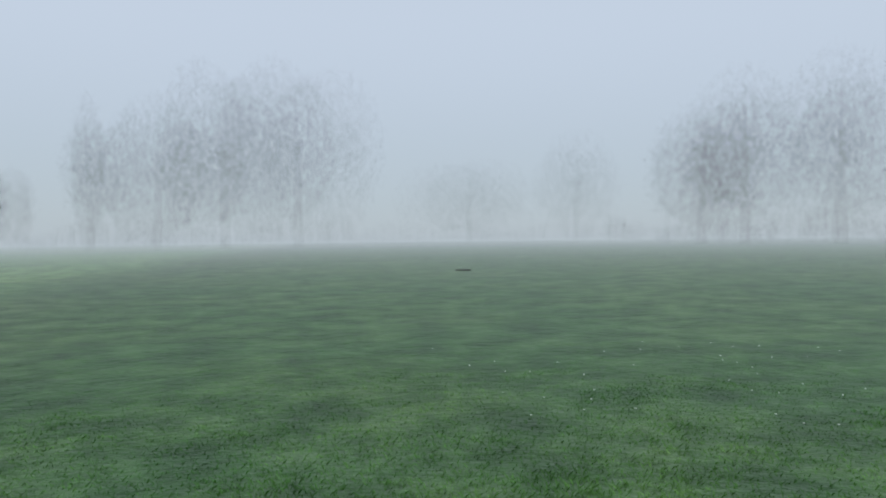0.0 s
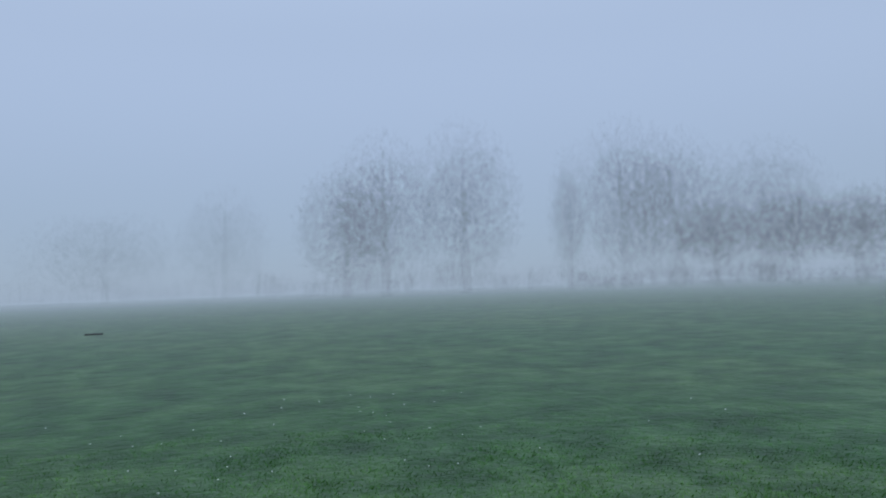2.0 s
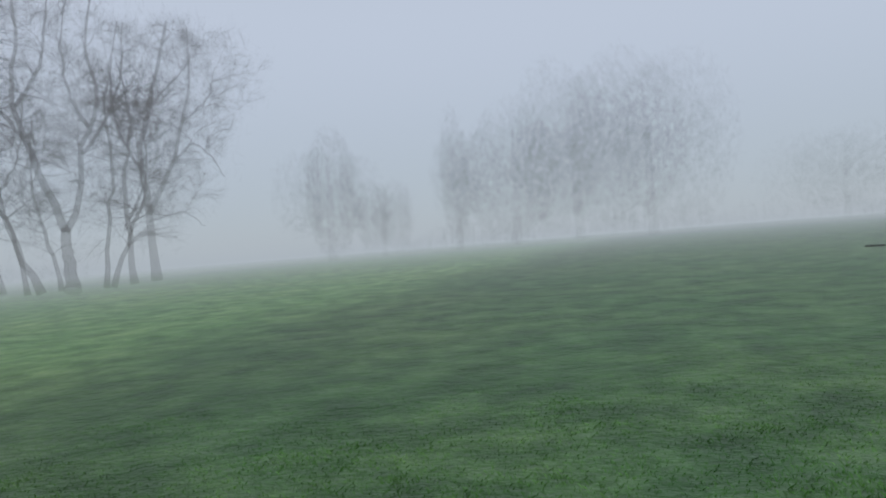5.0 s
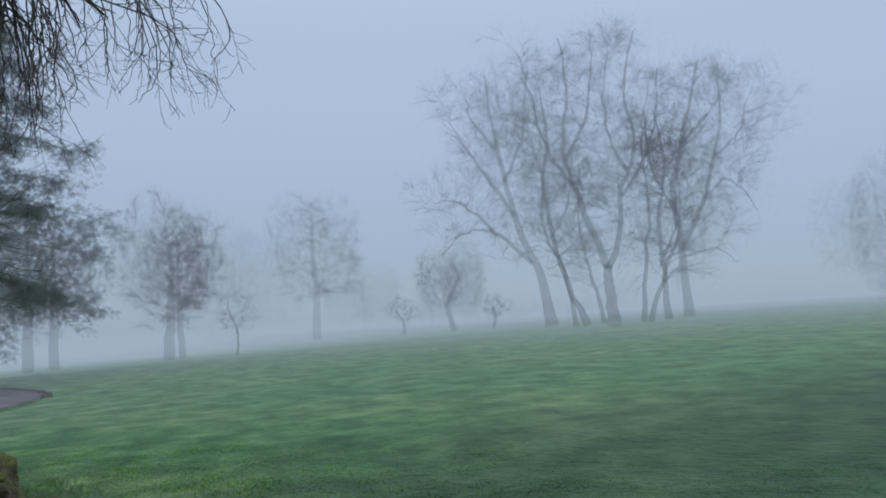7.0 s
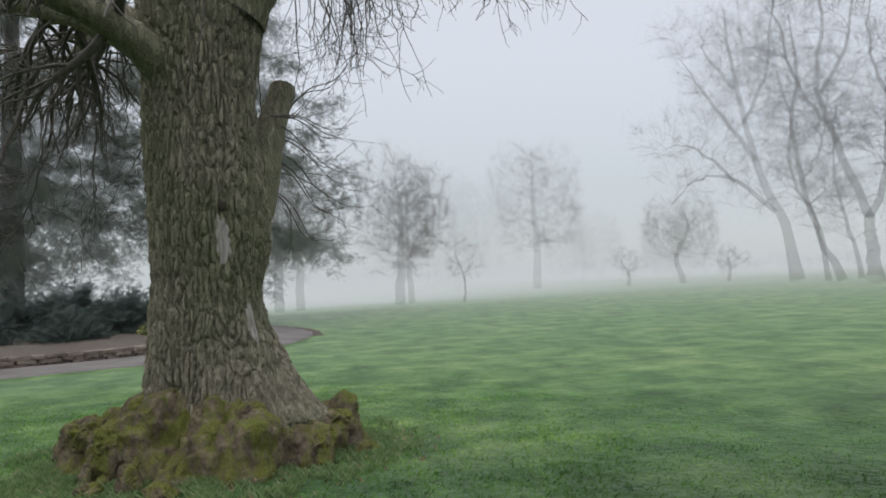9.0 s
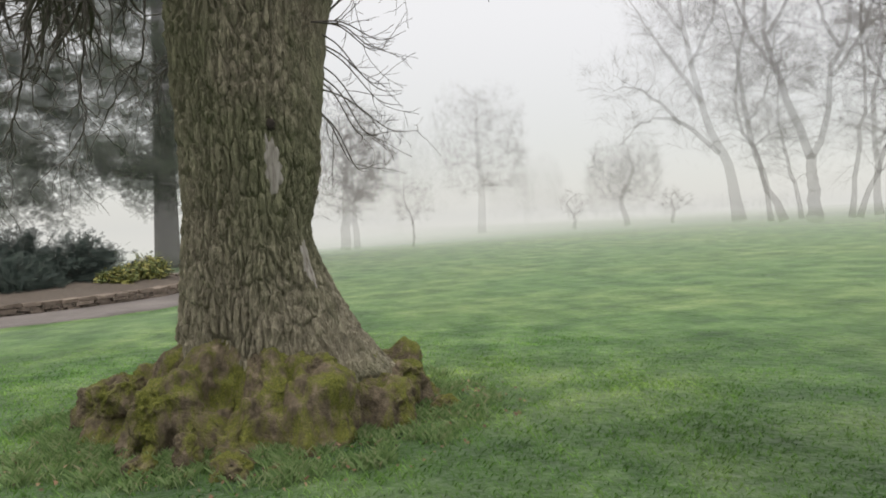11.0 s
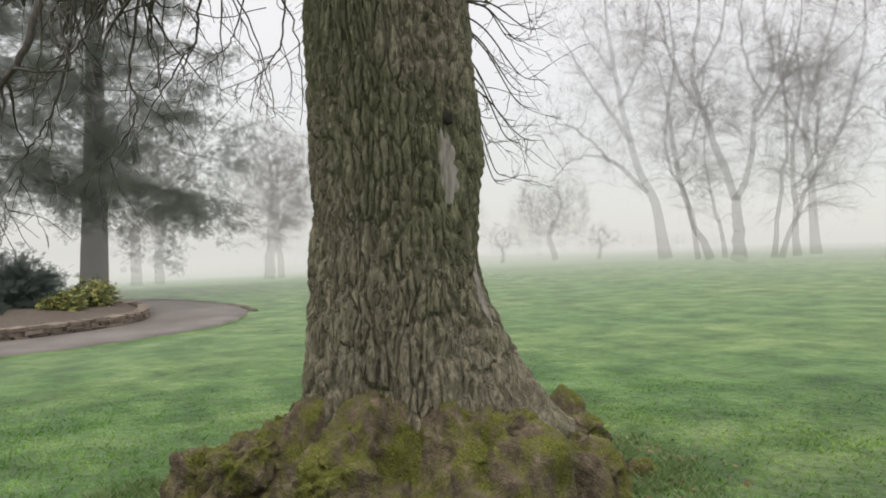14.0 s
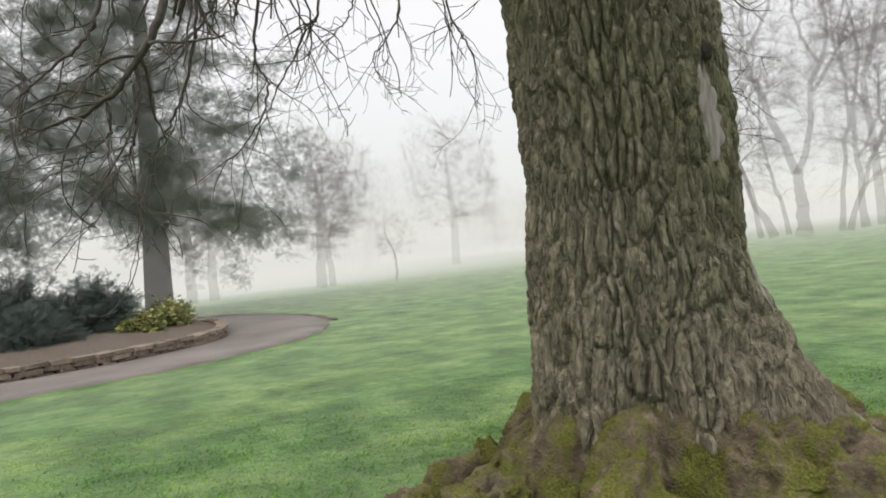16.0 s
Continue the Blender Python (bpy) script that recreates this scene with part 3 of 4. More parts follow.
bare_tree(17.5, 113.7, 13.4, 20, 0.45, 48, PALE, "far trees", low=0.03)
bare_tree(32.9, 110.2, 16.8, 13, 0.45, 49, PALE, "far trees", low=0.03)
bare_tree(36.3, 76.9, 15.3, 11, 0.42, 50, PALE, "far trees", fork=0.1, n2=80, n3=420, n4=6000, twig=0.055, low=0.03)
bare_tree(40.2, 74.9, 18.2, 12, 0.45, 51, PALE, "far trees", fork=0.1, n1=14, n2=80, n3=480, n4=6000, twig=0.055, low=0.03)
bare_tree(47.7, 70.4, 19.0, 12.5, 0.5, 52, PALE, "far trees", fork=0.1, n1=16, n2=90, n3=520, n4=6000, twig=0.055, low=0.03)
bare_tree(60.0, 67.2, 16.6, 4.5, 0.3, 53, "narrow bare tree dissolving in pale fog", "far trees", fork=0.15, low=0.03)
bare_tree(61.0, 59.4, 18.3, 12, 0.45, 54, PALE, "far trees", fork=0.12, n1=14, n2=80, n3=480, n4=6000, twig=0.055, low=0.03)
bare_tree(64.5, 55.5, 16.8, 12, 0.45, 55, PALE, "far trees", fork=0.12, n2=80, n3=420, n4=6000, twig=0.055, low=0.03)
bare_tree(74.0, 51.5, 16.0, 14, 0.45, 56, PALE, "far trees", low=0.03)
bare_tree(63.1, 49.4, 9.2, 8, 0.35, 57, "low dense bare tree above a hedge in fog", "far hedge trees", fork=0.35, n2=80, n3=480, n4=6000, twig=0.055)
bare_tree(67.2, 43.7, 9.6, 9, 0.35, 58, "low dense bare tree above a hedge in fog", "far hedge trees", fork=0.35, n2=80, n3=480, n4=6000, twig=0.055)
bare_tree(61.3, 34.1, 8.4, 7.5, 0.35, 59, "low dense bare tree above a hedge in fog", "far hedge trees", fork=0.35, n2=80, n3=480, n4=6000, twig=0.055)


def hedge(x0, y0, x1, y1, tall, deep, count, seed, label):
    """A long bank of upright shoots, uneven along its top."""
    g = np.random.default_rng(seed)
    mx, my = (x0 + x1) / 2, (y0 + y1) / 2
    ob = thing("hedge", mx, my, float(height(mx, my)), label, "hedge", "far hedges")
    u = g.uniform(0, 1, count)
    side = g.normal(0, deep / 3, count)
    dx, dy = x1 - x0, y1 - y0
    L = math.hypot(dx, dy)
    X = x0 + dx * u - dy / L * side
    Y = y0 + dy * u + dx / L * side
    top = tall * 0.75 * (0.72 + 0.28 * np.sin(u * 17 + seed) * np.sin(u * 6.3 + 1)) * g.uniform(0.6, 1.0, count)
    base = height(X, Y)
    lines, w = [], np.zeros((count, 2))
    for f in np.linspace(0, 1, 5):
        lines.append(np.stack([X - mx + w[:, 0], Y - my + w[:, 1], base - ob.location.z - 0.1 + top * f], 1))
        w = w + g.normal(0, 0.16, (count, 2))
    P = np.stack(lines, 1)
    R = np.tile(np.linspace(0.03, 0.015, 5), (count, 1))
    part("stems", tubes(P, R, 3), MIST_TWIG, ob, "", "stuff")
    P2, R2 = grow(g, P, R, count * 24, (0.5, 1.4), (25, 75), 0.1, 0.02, 0.3, 3, 0.7, 0.6, 0.05)
    part("twigs", ribbons(g, P2, R2 * 2.2), MIST_TWIG, ob, "", "stuff")


hedge(30, 88, 62, 62, 5.2, 3.0, 420, 71, "far unclipped hedge half lost in fog")
hedge(56, 62, 70, 28, 3.4, 2.5, 420, 72, "far dark hedge under bare trees in fog")
hedge(-40, 98, 0, 101, 6.0, 4.0, 380, 73, "far thicket half lost in fog")
hedge(0, 112, 40, 104, 5.0, 4.0, 300, 74, "far thicket half lost in fog")
hedge(-100, 60, -78, 82, 4.0, 4.0, 260, 75, "far thicket half lost in fog")


# ---------------------------------------------------------------- conifers and the planted bed
def sprays(g, P, count, size, droop, spread):
    """Flat fan-shaped sprigs along lines: each two crossed slim leaves of two triangles."""
    N, K, _ = P.shape
    i = g.integers(0, N, count)
    s = g.uniform(0.15, 1, count) * (K - 1)
    k = np.minimum(s.astype(int), K - 2)
    f = (s - k)[:, None]
    c = P[i, k] * (1 - f) + P[i, k + 1] * f + g.normal(0, spread, (count, 3)) * np.array([1, 1, 0.5])
    d = g.normal(0, 1, (count, 3))
    d[:, 2] = d[:, 2] * 0.4 - droop
    d /= np.linalg.norm(d, axis=1, keepdims=True)
    q = np.cross(d, g.normal(0, 1, (count, 3)))
    q /= np.linalg.norm(q, axis=1, keepdims=True) + 1e-9
    L = (size * g.uniform(0.5, 1.3, count))[:, None]
    V = np.stack([c, c + d * L * 0.55 + q * L * 0.32, c + d * L, c + d * L * 0.5 - q * L * 0.32], 1).reshape(-1, 3)
    return V, np.arange(count * 4).reshape(-1, 4)


def conifer(x, y, top, reach, r, seed, low, count, leaf, label, group):
    """A trunk with drooping boughs, each bough a part with its own sprigs."""
    g = np.random.default_rng(seed)
    z = float(height(x, y))
    h = top - z
    tree = thing("conifer", x, y, z, label, "tree", group)
    p, r_ = resample([(0, 0, -0.2), (0.1, 0.1, h * 0.35), (-0.1, 0.15, h * 0.7), (0, 0, h)], [r * 1.25, r * 0.9, r * 0.5, 0.05], 14)
    part("trunk", tubes(p[None], r_[None], 14), CONIFER_BARK, tree)
    for i in range(count):
        u = (i + g.uniform(0, 1)) / count
        z0 = low + (h - low) * u ** 1.05
        a = i * 2.4 + g.normal(0, 0.3)
        L = reach * (1 - u) ** 0.62 * g.uniform(0.7, 1.08) + 0.4
        out = np.array([math.cos(a), math.sin(a), 0])
        arm, ar = resample([np.array([0, 0, z0]), out * L * 0.4 + [0, 0, z0 + 0.25], out * L * 0.75 + [0, 0, z0 + 0.05 - 0.04 * L], out * L + [0, 0, z0 - 0.25 - 0.05 * L]], [0.09, 0.05, 0.02], 9, g, 0.06)
        b = part("bough", tubes(arm[None], ar[None], 5), FAR_BRANCH, tree)
        P2, R2 = grow(g, arm[None], ar[None], 16, (0.22 * L, 0.42 * L), (35, 75), 0.15, -0.10, 0.16, 5, 0.5, 0.3, 0.012, 0.35)
        both = np.concatenate([P2, arm[None, [0, 2, 4, 6, 8]]])
        part("needles", sprays(g, both, int(2.1 * leaf * (0.35 + L / reach)), 0.36, 0.55, 0.24), NEEDLES, b, "", "stuff")
    return tree


conifer(-41.2, 1.0, 18.5, 7.2, 0.46, 81, 3.3, 66, 520, "dark evergreen conifer with drooping boughs beside the path", "dark conifers")
conifer(-33.5, -6.2, 17.5, 6.8, 0.36, 82, 3.0, 56, 500, "dark evergreen conifer standing in the planted bed", "dark conifers")
conifer(-38.0, -10.5, 17.0, 6.0, 0.34, 83, 2.2, 36, 420, "dark evergreen conifer deep in the planted bed", "dark conifers")

# raised bed inside the bend of the path
bed_rim = [(-21.5, -16), (-22.0, -9), (-22.2, -5), (-22.4, -3.2), (-23.1, -1.5), (-24.5, -0.05), (-26.7, 0.55), (-29.5, 0.5), (-32.8, -0.6), (-35.9, -3.2), (-38.8, -7.4), (-41.5, -13), (-42, -20), (-32, -24), (-22, -22)]
rim, _ = resample([(x, y, 0) for x, y in bed_rim + bed_rim[:1]], [1, 1], 140)
centre = np.array([-31.0, -9.0, 0])
layers = []
for f, l in ((1.0, -0.1), (1.0, 0.16), (0.965, 0.24), (0.85, 0.36), (0.6, 0.45), (0.3, 0.5), (0.02, 0.5)):
    p = centre + (rim - centre) * f
    p[:, 2] = height(p[:, 0], p[:, 1]) + l + 0.03 * np.sin(p[:, 0] * 3.1) * np.cos(p[:, 1] * 2.7)
    layers.append(p)
V = np.stack(layers, 1)
k = np.arange(V.shape[0] * V.shape[1]).reshape(V.shape[:2])
F = np.stack([k[:-1, :-1], k[1:, :-1], k[1:, 1:], k[:-1, 1:]], -1).reshape(-1, 4)
bed = part("planted_bed", (V.reshape(-1, 3), F), SOIL)
tagged(bed, "raised bed of brown soil and leaf litter", "flower bed", "", "structure")


def shrub(name, x, y, wide, deep, tall, count, size, material, seed, label, category, group, spiky=0.0):
    """Stems from one foot, with sprigs thick towards their ends."""
    g = np.random.default_rng(seed)
    z = float(height(x, y)) + 0.22
    ob = thing(name, x, y, z, label, category, group)
    n_ = 70
    a = g.uniform(0, 2 * math.pi, n_)
    rr = np.sqrt(g.uniform(0, 1, n_))
    tip = np.stack([np.cos(a) * rr * wide / 2, np.sin(a) * rr * deep / 2, tall * np.sqrt(np.maximum(0.08, 1 - rr ** 2)) * g.uniform(0.75, 1.05 + spiky, n_)], 1)
    foot = tip * np.array([0.25, 0.25, 0]) + np.array([0, 0, -0.05])
    mid_ = (tip + foot) / 2 + np.array([0, 0, tall * 0.12])
    P = np.stack([foot, (foot + mid_) / 2, mid_, (mid_ * 0.45 + tip * 0.55), tip], 1)
    R = np.tile(np.linspace(0.03, 0.008, 5), (n_, 1))
    part("stems", tubes(P, R, 4), FAR_BARK, ob, "", "stuff")
    part("foliage", sprays(g, P, count, size, -0.35 if spiky else -0.05, 0.12), material, ob, "", "stuff")
    return ob


JUN = "low spreading dark juniper in the planted bed"
for i, (x, y, w, d, t_) in enumerate([(-27.6, -2.2, 3.4, 2.6, 1.25), (-27.0, -4.6, 3.6, 3.0, 1.45), (-26.0, -7.4, 3.6, 3.2, 1.3), (-30.2, -3.8, 3.4, 3.0, 1.5), (-29.6, -7.0, 3.6, 3.0, 1.4), (-25.2, -10.5, 3.4, 3.0, 1.2), (-25.4, -3.4, 2.4, 2.0, 0.75), (-24.9, -5.6, 2.4, 2.0, 0.8)]):
    shrub("juniper", x, y, w, d, t_, 4200, 0.22, JUNIPER, 90 + i, JUN, "shrub", "junipers", 0.3)
for i, (x, y, w, d, t_) in enumerate([(-26.6, -0.75, 1.3, 1.0, 0.62), (-27.5, -0.45, 1.2, 1.0, 0.72), (-25.7, -1.35, 1.1, 0.8, 0.42), (-28.4, -0.5, 1.0, 0.9, 0.55)]):
    shrub("leafy_shrub", x, y, w, d, t_, 1500, 0.15, YELLOW, 100 + i, "small yellow-green leafy shrub at the bed's edge", "shrub", "yellow-green shrubs")


# ---------------------------------------------------------------- the great oak
OX, OY = -10.95, -0.50
OZ = float(height(OX, OY))
oak = thing("oak_tree", OX, OY, OZ, "massive old oak with fissured bark and burred mossy roots", "tree")


def trunk_radius(a, z):
    """The trunk's radius at an angle and a height over the ground, without the bark's relief."""
    base = np.interp(z, [0.0, 0.25, 0.45, 0.6, 0.75, 1.1, 1.5, 2.2, 3.0, 3.6, 4.1, 4.6], [0.60, 0.59, 0.58, 0.575, 0.565, 0.535, 0.508, 0.498, 0.488, 0.495, 0.525, 0.50])
    flare = np.exp(-np.maximum(z - 0.35, 0) / 0.42)
    lobes = 0.10 * np.cos(5 * a + 0.6) + 0.07 * np.cos(3 * a - 1.1) + 0.05 * np.cos(8 * a + 2.0)
    lean = 0.46 * np.exp(-((np.angle(np.exp(1j * (a - 1.02)))) / 0.72) ** 2) + 0.03 * np.cos(a - 1.4)
    swell = 0.05 * np.exp(-((np.angle(np.exp(1j * (a - 1.35)))) / 0.5) ** 2 - ((z - 2.1) / 0.55) ** 2)
    top_lean = 0.13 * np.clip((z - 3.3) / 0.9, 0, 1) * np.exp(-((np.angle(np.exp(1j * (a - 1.5)))) / 0.8) ** 2)
    waist = -0.10 * np.exp(-((np.angle(np.exp(1j * (a - 1.35)))) / 0.75) ** 2 - ((z - 1.36) / 0.36) ** 2)
    return base + waist + flare * (lobes * 0.55 + lean) + swell + top_lean + 0.012 * np.cos(7 * a + z * 1.3)


def bark_relief(a, z, r):
    """Long interlacing ridges parted by deep furrows, with smaller cracks across them."""
    out = np.empty(len(a))
    for i in range(len(a)):
        x, y = math.cos(a[i]), math.sin(a[i])
        w = noise.noise((x * 2.6, y * 2.6, z[i] * 2.0))
        u = noise.noise((x * 5, y * 5, z[i] * 6.0 + 5))
        d, _ = noise.voronoi((x * 10 + 0.6 * w + 0.3 * u, y * 10 - 0.6 * w + 0.3 * u, z[i] * 4.4 + w + 0.5 * u))
        ridge = min(1.0, (d[1] - d[0]) * 2.3)
        d, _ = noise.voronoi((x * 17 + 0.4 * u, y * 17 - 0.4 * u, z[i] * 11 + w))
        flake = min(1.0, (d[1] - d[0]) * 2.5)
        fine_ = noise.noise((x * 34, y * 34, z[i] * 20)) * 0.6 + noise.noise((x * 80, y * 80, z[i] * 50)) * 0.4
        high = noise.noise((x * 6, y * 6, z[i] * 3.0 + 7))
        out[i] = 0.046 * ridge ** 0.55 + 0.012 * flake + 0.007 * fine_ + 0.012 * high - 0.044
    return out


def wound(a, z):
    """How far bare wood has taken over from bark: two healed wounds."""
    one = np.exp(-(((a - 0.20) / 0.17) ** 2 + ((z - 1.90) / 0.25) ** 2) ** 2)
    two = np.exp(-(((a - 0.66) / 0.13) ** 2 + ((z - 1.18) / 0.22) ** 2) ** 2)
    return np.maximum(one, two)


def wall(na, z0, z1, nz):
    aa = np.concatenate([np.linspace(-2.7, 1.9, na - 90, endpoint=False), np.linspace(1.9, 2 * math.pi - 2.7, 90, endpoint=False)])
    zz = np.linspace(z0, z1, nz)
    A, Z = np.meshgrid(aa, zz)
    av, zv = A.ravel(), Z.ravel()
    am = np.angle(np.exp(1j * av))
    r = trunk_radius(am, zv)
    w = wound(am, zv)
    r = r + bark_relief(av, zv, r) * (1 - 0.8 * w) - 0.03 * w
    tip_ = 0.06 * np.clip((zv - 1.8) / 1.0, 0, 1)     # the trunk leans a little
    V = np.stack([r * np.cos(av) - 0.47 * tip_, r * np.sin(av) - 0.88 * tip_, zv], 1)
    k = np.arange(na * nz).reshape(nz, na)
    k = np.concatenate([k, k[:, :1]], 1)
    F = np.stack([k[:-1, :-1], k[:-1, 1:], k[1:, 1:], k[1:, :-1]], -1).reshape(-1, 4)
    return V, F


part("trunk", wall(600, 0.0, 4.55, 400), BARK, oak)


def patch_on_trunk(name, a, z, wa, hz, material, lift, label, seed):
    """A thin ragged oval that hugs the trunk."""
    g = np.random.default_rng(seed)
    rings_, segs = 10, 28
    rag = 1 + 0.14 * np.sin(np.arange(segs) * 1.9 + seed) + g.normal(0, 0.06, segs)
    f = np.linspace(0.03, 1, rings_)
    t = np.linspace(0, 2 * np.pi, segs, endpoint=False)
    A = a + wa * f[:, None] * np.cos(t) * rag
    Z = z + hz * f[:, None] * np.sin(t) * rag
    Av, Zv = A.ravel(), Z.ravel()
    sink = np.repeat(f, segs)
    r = trunk_radius(Av, Zv) - 0.03 * wound(Av, Zv) + lift - 0.02 * sink ** 6
    tip_ = 0.06 * np.clip((Zv - 1.8) / 1.0, 0, 1)
    V = np.stack([r * np.cos(Av) - 0.47 * tip_, r * np.sin(Av) - 0.88 * tip_, Zv], 1)
    k = np.arange(rings_ * segs).reshape(rings_, segs)
    k = np.concatenate([k, k[:, :1]], 1)
    F = np.stack([k[:-1, :-1], k[1:, :-1], k[1:, 1:], k[:-1, 1:]], -1).reshape(-1, 4)
    return part(name, (V, F), material, oak, label)


patch_on_trunk("healed_wound", 0.22, 1.88, 0.13, 0.21, SCAR, 0.012, "pale grey bare wood in an old wound", 3)
patch_on_trunk("healed_wound", 0.64, 1.17, 0.085, 0.20, SCAR, 0.010, "worn grey wood in a long scar", 4)
# a hole's shade, put on as a dark patch over the bark
patch_on_trunk("hollow", 0.23, 2.17, 0.07, 0.045, HOLE_SHADE, 0.016, "dark patch painted as a small hole's shade", 5)

def rough_tube(points, radii, K, sides, seed, cap=False, coarse=1.0):
    """A limb with bark relief, in the oak's own coordinates."""
    g = np.random.default_rng(seed)
    P, R = resample(points, radii, K)
    V, F = tubes(P[None], R[None], sides)
    V = V.reshape(K, sides, 3)
    out_ = V - P[:, None]
    for i in range(K):
        for j in range(sides):
            q = V[i, j]
            V[i, j] = P[i] + out_[i, j] * (1 + coarse * (0.10 * noise.noise((q[0] * 9 + seed, q[1] * 9, q[2] * 4)) + 0.10 * noise.noise((q[0] * 28, q[1] * 28, q[2] * 12 + seed)) + 0.05 * noise.noise((q[0] * 70, q[1] * 70, q[2] * 40))))
    V = V.reshape(-1, 3)
    if cap:
        V = np.vstack([V, P[-1] + (P[-1] - P[-2]) * 0.3])
        last = np.arange((K - 1) * sides, K * sides)
        F = np.vstack([F, np.stack([last, np.roll(last, -1), np.full(sides, len(V) - 1), np.full(sides, len(V) - 1)], 1)])
    return V, F


# burred roots: one swollen collar that spreads flat from the trunk and drops steeply to the grass
SPURS = [  # angle, half width, shoulder's radius, its height, foot's radius
    (1.30, 0.50, 1.24, 0.37, 1.46), (0.66, 0.26, 1.16, 0.26, 1.42), (0.14, 0.42, 1.00, 0.46, 1.40), (-0.38, 0.22, 1.04, 0.26, 1.42),
    (-0.86, 0.26, 1.10, 0.42, 1.26), (-1.46, 0.32, 1.00, 0.36, 1.30), (-1.86, 0.22, 1.14, 0.22, 1.36), (2.2, 0.3, 1.0, 0.36, 1.3),
    (2.9, 0.3, 0.95, 0.34, 1.25), (-2.6, 0.3, 1.0, 0.34, 1.3),
]
na, ns = 460, 84
aa = np.linspace(0, 2 * np.pi, na, endpoint=False)
away, tall_, foot_ = np.full(na, 0.72), np.full(na, 0.20), np.full(na, 1.06)
for sa, sw, sr_, sh, sf in SPURS:
    k = np.exp(-np.abs(np.angle(np.exp(1j * (aa - sa))) / sw) ** 3)
    away, tall_, foot_ = np.maximum(away, 0.72 + (sr_ - 0.72) * k), np.maximum(tall_, 0.20 + (sh - 0.20) * k), np.maximum(foot_, 1.06 + (sf - 1.06) * k)
V = np.empty((ns, na, 3))
for j, s_ in enumerate(np.linspace(0, 1, ns)):
    if s_ < 0.45:
        f = s_ / 0.45
        r, z = 0.46 + (away - 0.46) * f, tall_ + (0.66 - tall_) * (1 - f) ** 1.6
    else:
        f = (s_ - 0.45) / 0.55
        r, z = away + (foot_ - away) * (1 - math.cos(f * math.pi / 2)) ** 0.8, -0.14 + (tall_ + 0.14) * math.cos(f * math.pi / 2) ** 0.9
    V[j] = np.stack([r * np.cos(aa), r * np.sin(aa), z + 0 * r], 1)
du, dv = np.gradient(V, axis=0), np.roll(V, -1, 1) - np.roll(V, 1, 1)
out_ = np.cross(dv, du)
out_ /= np.linalg.norm(out_, axis=2, keepdims=True) + 1e-9
out_ *= np.sign(out_[..., 2:3].mean())
for j in range(ns):
    for i in range(na):
        q = Vector(V[j, i])
        fold = Vector((q.x, q.y, q.z * 0.4))
        knot = noise.noise(fold * 3.4 + Vector((4, 1, 0))) * 0.15 - abs(noise.noise(fold * 4.6 + Vector((0, 7, 2)))) * 0.17 + 0.05 - 0.16 * max(0.0, 0.35 - abs(noise.noise(Vector((math.cos(aa[i]) * 3.1, math.sin(aa[i]) * 3.1, j * 0.008)))) * 2.2)
        grain_ = noise.noise(Vector((q.x, q.y, q.z * 0.5)) * 11) * 0.035 - abs(noise.noise(q * 17)) * 0.03 + noise.noise(q * 38) * 0.010
        V[j, i] += out_[j, i] * (knot * min(1.0, j / 18) + grain_)
k = np.arange(na * ns).reshape(ns, na)
k = np.concatenate([k, k[:, :1]], 1)
part("root_collar", (V.reshape(-1, 3), np.stack([k[:-1, :-1], k[1:, :-1], k[1:, 1:], k[:-1, 1:]], -1).reshape(-1, 4)), ROOT, oak, "knobbly root collar with moss")
BURLS = [  # angle, distance, height, size across, size up
    (-0.86, 1.06, 0.28, 0.14, 0.16), (0.66, 1.22, 0.17, 0.15, 0.14), (-1.84, 1.20, 0.14, 0.15, 0.16), (-0.30, 1.46, 0.03, 0.13, 0.10),
    (-0.52, 1.30, 0.10, 0.09, 0.12), (-0.70, 1.42, 0.02, 0.10, 0.09), (0.98, 1.46, 0.04, 0.10, 0.10), (0.30, 0.86, 0.42, 0.15, 0.13),
    (1.12, 1.08, 0.27, 0.17, 0.12), (-1.42, 1.00, 0.32, 0.15, 0.13), (-0.12, 1.56, -0.01, 0.08, 0.07),
]
for i, (a, far_, z, w, up_) in enumerate(BURLS):
    bm = bmesh.new()
    bmesh.ops.create_icosphere(bm, subdivisions=5, radius=1)
    ca, sa = math.cos(a), math.sin(a)
    for v in bm.verts:
        c = v.co
        knob = 1 + 0.34 * noise.noise(c * 1.5 + Vector((i * 3.1, 0, 0))) - 0.30 * abs(noise.noise(c * 2.6 + Vector((0, i * 2.3, 0)))) + 0.10 * noise.noise(Vector((c.x * 9, c.y * 9, c.z * 3.5 + i))) + 0.05 * noise.noise(c * 19)
        skirt = 1 + 0.40 * max(0.0, -c.z) ** 1.2
        px, py = far_ + c.x * knob * w * 1.15 * skirt, c.y * knob * w * skirt
        v.co = (ca * px - sa * py, sa * px + ca * py, z + c.z * knob * up_ * (1.6 if c.z < 0 else 1.0))
    part("root_burl", bm, ROOT, oak, "rounded brown root burr")


